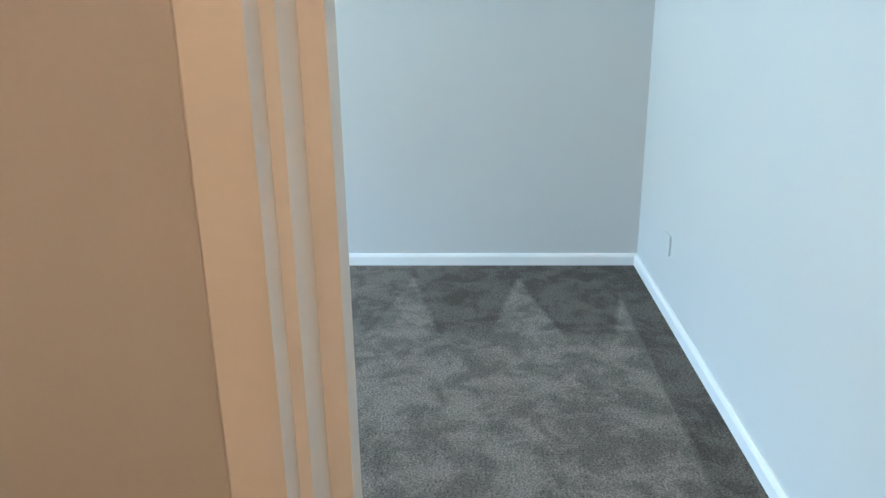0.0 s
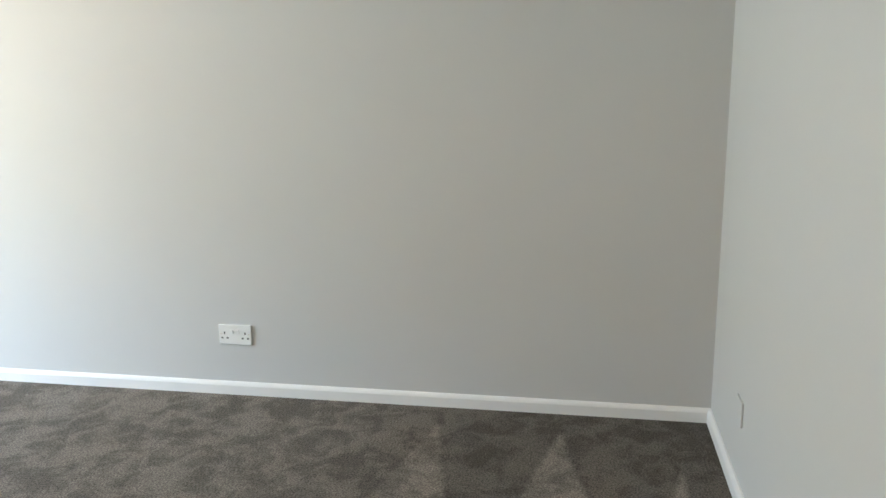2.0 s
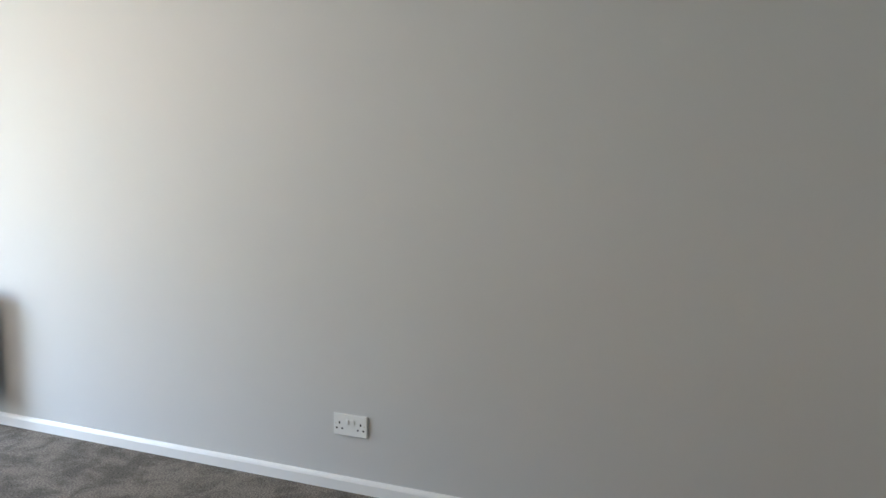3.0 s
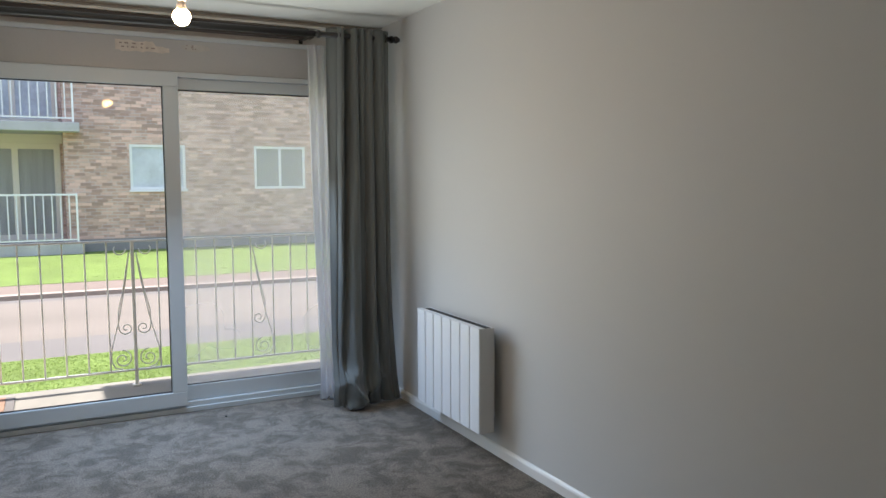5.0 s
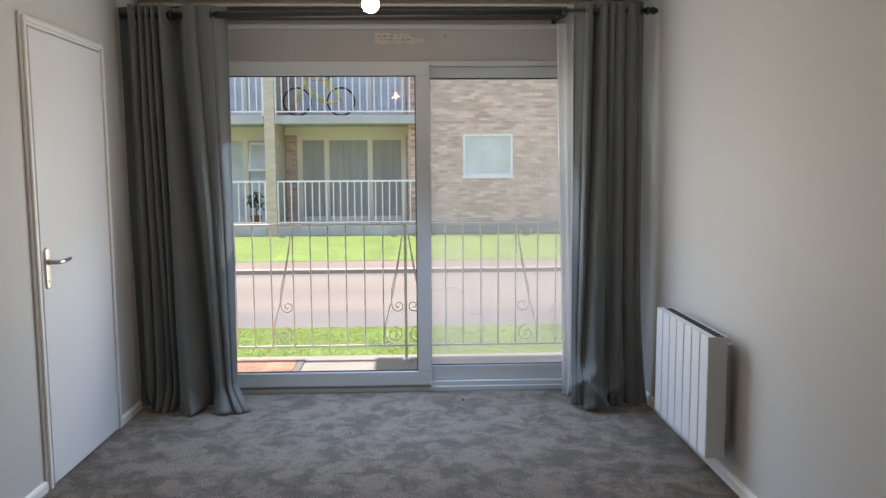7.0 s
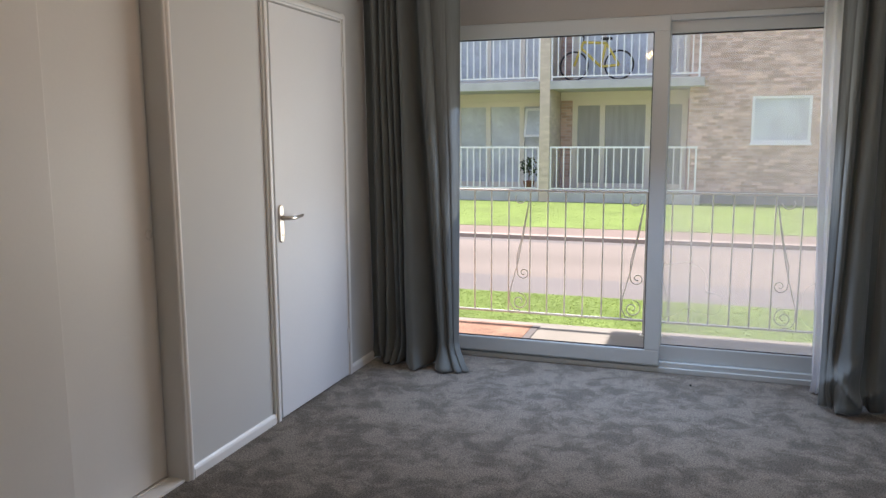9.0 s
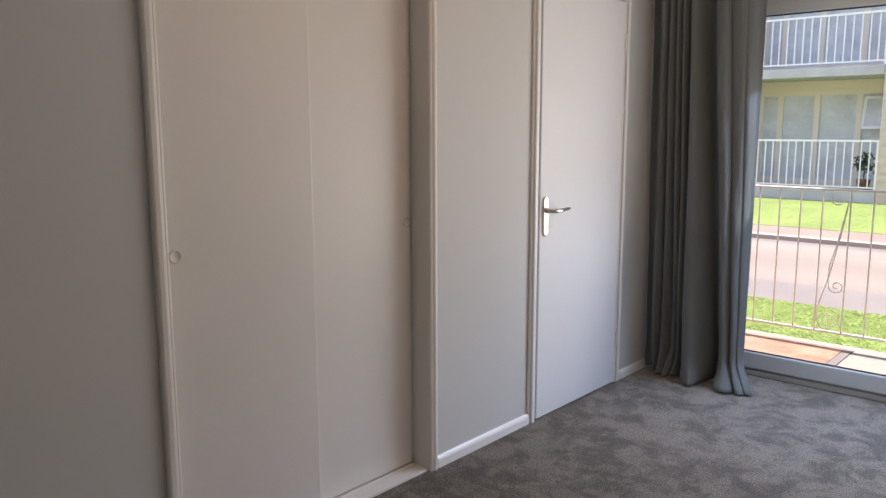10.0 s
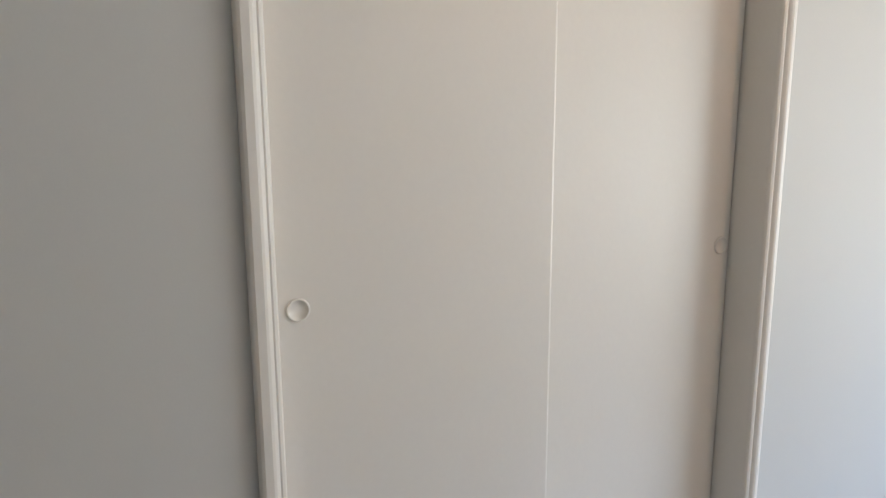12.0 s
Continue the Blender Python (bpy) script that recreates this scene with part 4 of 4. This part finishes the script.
# proud bricks that give the wall its uneven face
r = random.Random(8)
verts, faces = [], []
for row in range(int(4.6 / 0.075)):
    z = 0.06 + row * 0.075
    x = 1.52 + (0.1125 if row % 2 else 0.0)
    while x < 9.6:
        hole = any(h[0] - 0.24 < x < h[1] + 0.02 and h[2] - 0.08 < z < h[3] + 0.02 for h in holes)
        if not hole and r.random() < 0.42:
            d = r.uniform(0.003, 0.010)
            n = len(verts)
            for dx, dz in ((0.006, 0.005), (0.219, 0.005), (0.219, 0.070), (0.006, 0.070)):
                verts.append((x + dx, FY + 0.001, z + dz))
                verts.append((x + dx, FY - d, z + dz))
            for i in range(4):
                j = (i + 1) % 4
                faces.append((n + 2 * i, n + 2 * j, n + 2 * j + 1, n + 2 * i + 1))
            faces.append((n + 1, n + 3, n + 5, n + 7))
        x += 0.225
me = bpy.data.meshes.new("facing_bricks")
me.from_pydata(verts, [], faces)
me.materials.append(M_LOOSE)
fb = tagged(new("facing_bricks", me), kind="stuff")
fb.parent = flats
fb.matrix_parent_inverse = Matrix.Translation(flats.location).inverted()


def far_window(x0, x1, z0, z1, y, lights, frame_mat=M_WHITEFR, bar=0.06, name="window", pane_mat=None):
    """A framed window with its lights side by side, given as shares of the width."""
    bm = bmesh.new()
    box(bm, (x0, y - 0.03, z0), (x1, y + 0.05, z0 + bar))
    box(bm, (x0, y - 0.03, z1 - bar), (x1, y + 0.05, z1))
    box(bm, (x0, y - 0.03, z0 + bar), (x0 + bar, y + 0.05, z1 - bar))
    box(bm, (x1 - bar, y - 0.03, z0 + bar), (x1, y + 0.05, z1 - bar))
    edges = [x0]
    for s in lights:
        edges.append(edges[-1] + s * (x1 - x0))
    for e in edges[1:-1]:
        box(bm, (e - bar / 2, y - 0.03, z0 + bar), (e + bar / 2, y + 0.05, z1 - bar))
    w = part(name, bm, frame_mat, flats)
    for a, b in zip(edges, edges[1:]):
        part("pane", boxes(((a + bar / 2, y + 0.005, z0 + bar), (b - bar / 2, y + 0.012, z1 - bar))), pane_mat or M_GLASS_FAR, w)
    return w


for k in range(2):
    far_window(WL, WR, WZ0 + k * ST, WZ1 + k * ST, FY + 0.04, (1.0,), pane_mat=M_GLASS_NET)
    far_window(VL, VR, WZ0 + k * ST, WZ1 + k * ST, FY + 0.04, (0.5, 0.5))
    part("sill", boxes(((WL - 0.03, FY - 0.05, WZ0 + k * ST - 0.05), (WR + 0.03, FY + 0.03, WZ0 + k * ST - 0.002))), M_WHITEFR, flats)

# balcony bays
BAYS = ((-1.72, 1.66), (-5.30, -1.98), (-8.9, -5.56))
for b, (x0, x1) in enumerate(BAYS):
    for k in range(2):
        z = k * ST
        part("balcony_slab", boxes(((x0 - 0.1, BY0 - 0.05, z - 0.20 if k else G - 0.1), (x1 + (0.1 if b == 0 else 0.0), GY + 0.29, z)), bevel=0.01), M_FARSLAB, flats, "weathered concrete balcony slab")
        a = x0 + 0.30
        c = x1 - 0.28 if b == 0 else x1 - 0.12
        far_window(a, c, z + 0.02, z + 2.24, GY, (0.18, 0.286, 0.314, 0.22) if b else (0.27, 0.40, 0.33), M_CREAMFR, 0.13, "patio_window", M_GLASS_NET if k or b else None)
        part("cream_fascia", boxes(((x0, GY - 0.06, z + 2.242), (x1 - 0.2, GY + 0.2, z + ST - 0.202))), M_CREAMFR, flats, "cream painted fascia")
        part("recess_wall", boxes(((x0, GY - 0.02, z), (a - 0.002, GY + 0.25, z + 2.24))), M_BRICK, flats)
        part("recess_wall", boxes(((c + 0.002, GY - 0.02, z), (x1 - 0.16, GY + 0.25, z + 2.24))), M_BRICK, flats)
        rl = part("balcony_rail", boxes(((x0, BY0 - 0.02, z + 1.06), (x1, BY0 + 0.02, z + 1.10)), ((x0, BY0 - 0.015, z + 0.075), (x1, BY0 + 0.015, z + 0.105)),
            ((x1 - 0.04, BY0 - 0.02, z + 0.0), (x1, BY0 + 0.02, z + 1.06)), ((x0, BY0 - 0.02, z + 0.0), (x0 + 0.04, BY0 + 0.02, z + 1.06)),
            ((x1 - 0.03, BY0 + 0.02, z + 1.06), (x1, FY if b == 0 else BY0 + 0.1, z + 1.10))), M_WHITEFR, flats, "white painted balcony rail")
        n = int((x1 - x0) / 0.165)
        bm = bmesh.new()
        box(bm, (-0.011, -0.011, 0.105), (0.011, 0.011, 1.06))
        bar_mesh = bpy.data.meshes.new("rail_bar")
        bm.to_mesh(bar_mesh)
        bm.free()
        bar_mesh.materials.append(M_WHITEFR)
        for i in range(1, n):
            o = new("rail_bar", bar_mesh)
            o.parent = rl
            o.location = (x0 + (x1 - x0) * i / n, BY0, z)
for px in (-1.97, -5.55):
    part("pillar", boxes(((px, BY0 - 0.06, G - 0.1), (px + 0.24, GY + 0.25, TOPZ))), M_PIER, flats, "pale buff brick pier between balconies")

# small top-hung casement standing ajar in the next flat
bm = bmesh.new()
cx0, cx1, cz0, cz1 = -2.62, -2.10, 1.33, 2.06
for lo, hi in (((cx0, -0.02, cz0), (cx1, 0.02, cz0 + 0.06)), ((cx0, -0.02, cz1 - 0.06), (cx1, 0.02, cz1)), ((cx0, -0.02, cz0 + 0.06), (cx0 + 0.06, 0.02, cz1 - 0.06)), ((cx1 - 0.06, -0.02, cz0 + 0.06), (cx1, 0.02, cz1 - 0.06))):
    box(bm, lo, hi)
for v in bm.verts:
    v.co.y += GY - 0.10 - 0.30 * (cz1 - v.co.z)
casement = part("casement", bm, M_WHITEFR, flats, "white top-hung casement standing ajar")
bm = bmesh.new()
box(bm, (cx0 + 0.06, -0.004, cz0 + 0.06), (cx1 - 0.06, 0.004, cz1 - 0.06))
for v in bm.verts:
    v.co.y += GY - 0.10 - 0.30 * (cz1 - v.co.z)
part("pane", bm, M_GLASS_NET, casement)

# bicycle on the upper balcony
by, bz = BY0 + 0.32, ST
bike = thing("bicycle", "yellow bicycle with dark tyres standing on the far balcony", "bicycle", (-0.7, by, bz))
for cx in (-1.23, -0.17):
    bm = bmesh.new()
    tube(bm, [(cx + 0.33 * math.cos(a), by, bz + 0.35 + 0.33 * math.sin(a)) for a in (2 * math.pi * k / 32 for k in range(32))], 0.022, 8, closed=True)
    wh = part("wheel", bm, M_TYRE, bike, "dark rubber tyre", smooth=True)
    bm = bmesh.new()
    for k in range(8):
        a = math.pi * k / 8
        tube(bm, [(cx - 0.31 * math.cos(a), by, bz + 0.35 - 0.31 * math.sin(a)), (cx + 0.31 * math.cos(a), by, bz + 0.35 + 0.31 * math.sin(a))], 0.003, 4)
    part("spokes", bm, M_METAL, wh)
bm = bmesh.new()
P = {"rear": (-0.17, 0.35), "bb": (-0.60, 0.32), "seat": (-0.48, 0.86), "head": (-1.02, 0.90), "fork": (-1.23, 0.35), "low": (-1.04, 0.74)}
for a, b in (("rear", "bb"), ("bb", "seat"), ("seat", "head"), ("bb", "low"), ("rear", "seat"), ("head", "fork")):
    tube(bm, [(P[a][0], by, bz + P[a][1]), (P[b][0], by, bz + P[b][1])], 0.032, 8)
part("bike_frame", bm, M_YELLOW, bike, "yellow frame", smooth=True)
bm = bmesh.new()
tube(bm, [(-1.02, by, bz + 0.90), (-1.00, by, bz + 1.02), (-1.06, by - 0.25, bz + 1.05)], 0.014, 6)
tube(bm, [(-1.00, by, bz + 1.02), (-1.06, by + 0.25, bz + 1.05)], 0.014, 6)
part("handlebar", bm, M_TYRE, bike, smooth=True)
part("saddle", boxes(((-0.60, by - 0.06, bz + 0.93), (-0.34, by + 0.06, bz + 0.99)), ((-0.475, by - 0.012, bz + 0.85), (-0.45, by + 0.012, bz + 0.94)), bevel=0.01), M_TYRE, bike)

# potted shrub on the lower balcony
pot = thing("potted_shrub", "dark green shrub in a clay pot on the far balcony", "plant", (-2.32, BY0 + 0.4, 0))
bm = bmesh.new()
lathe(bm, [(0.10, 0.0), (0.14, 0.22), (0.15, 0.24), (0.13, 0.245)], (-2.32, BY0 + 0.4, 0.0), "z", 16)
part("pot", bm, M_POT, pot, smooth=True)
bm = bmesh.new()
rs = random.Random(5)
for i in range(240):
    a, e, q = rs.uniform(0, 6.28), rs.uniform(-0.6, 1.5), rs.uniform(0.08, 0.26)
    c = Vector((-2.32 + q * math.cos(a) * math.cos(e), BY0 + 0.4 + q * math.sin(a) * math.cos(e), 0.52 + 1.25 * q * math.sin(e)))
    u, v = Vector((rs.gauss(0, 1), rs.gauss(0, 1), rs.gauss(0, 1))).normalized() * 0.05, Vector((rs.gauss(0, 1), rs.gauss(0, 1), rs.gauss(0, 1))).normalized() * 0.025
    bm.faces.new([bm.verts.new(c + d) for d in (-u, v, u, -v)])
part("foliage", bm, M_LEAF, pot, "dark green leaves")
bm = bmesh.new()
tube(bm, [(-2.32, BY0 + 0.4, 0.2), (-2.31, BY0 + 0.4, 0.5)], 0.015, 6)
part("stem", bm, M_POT, pot)
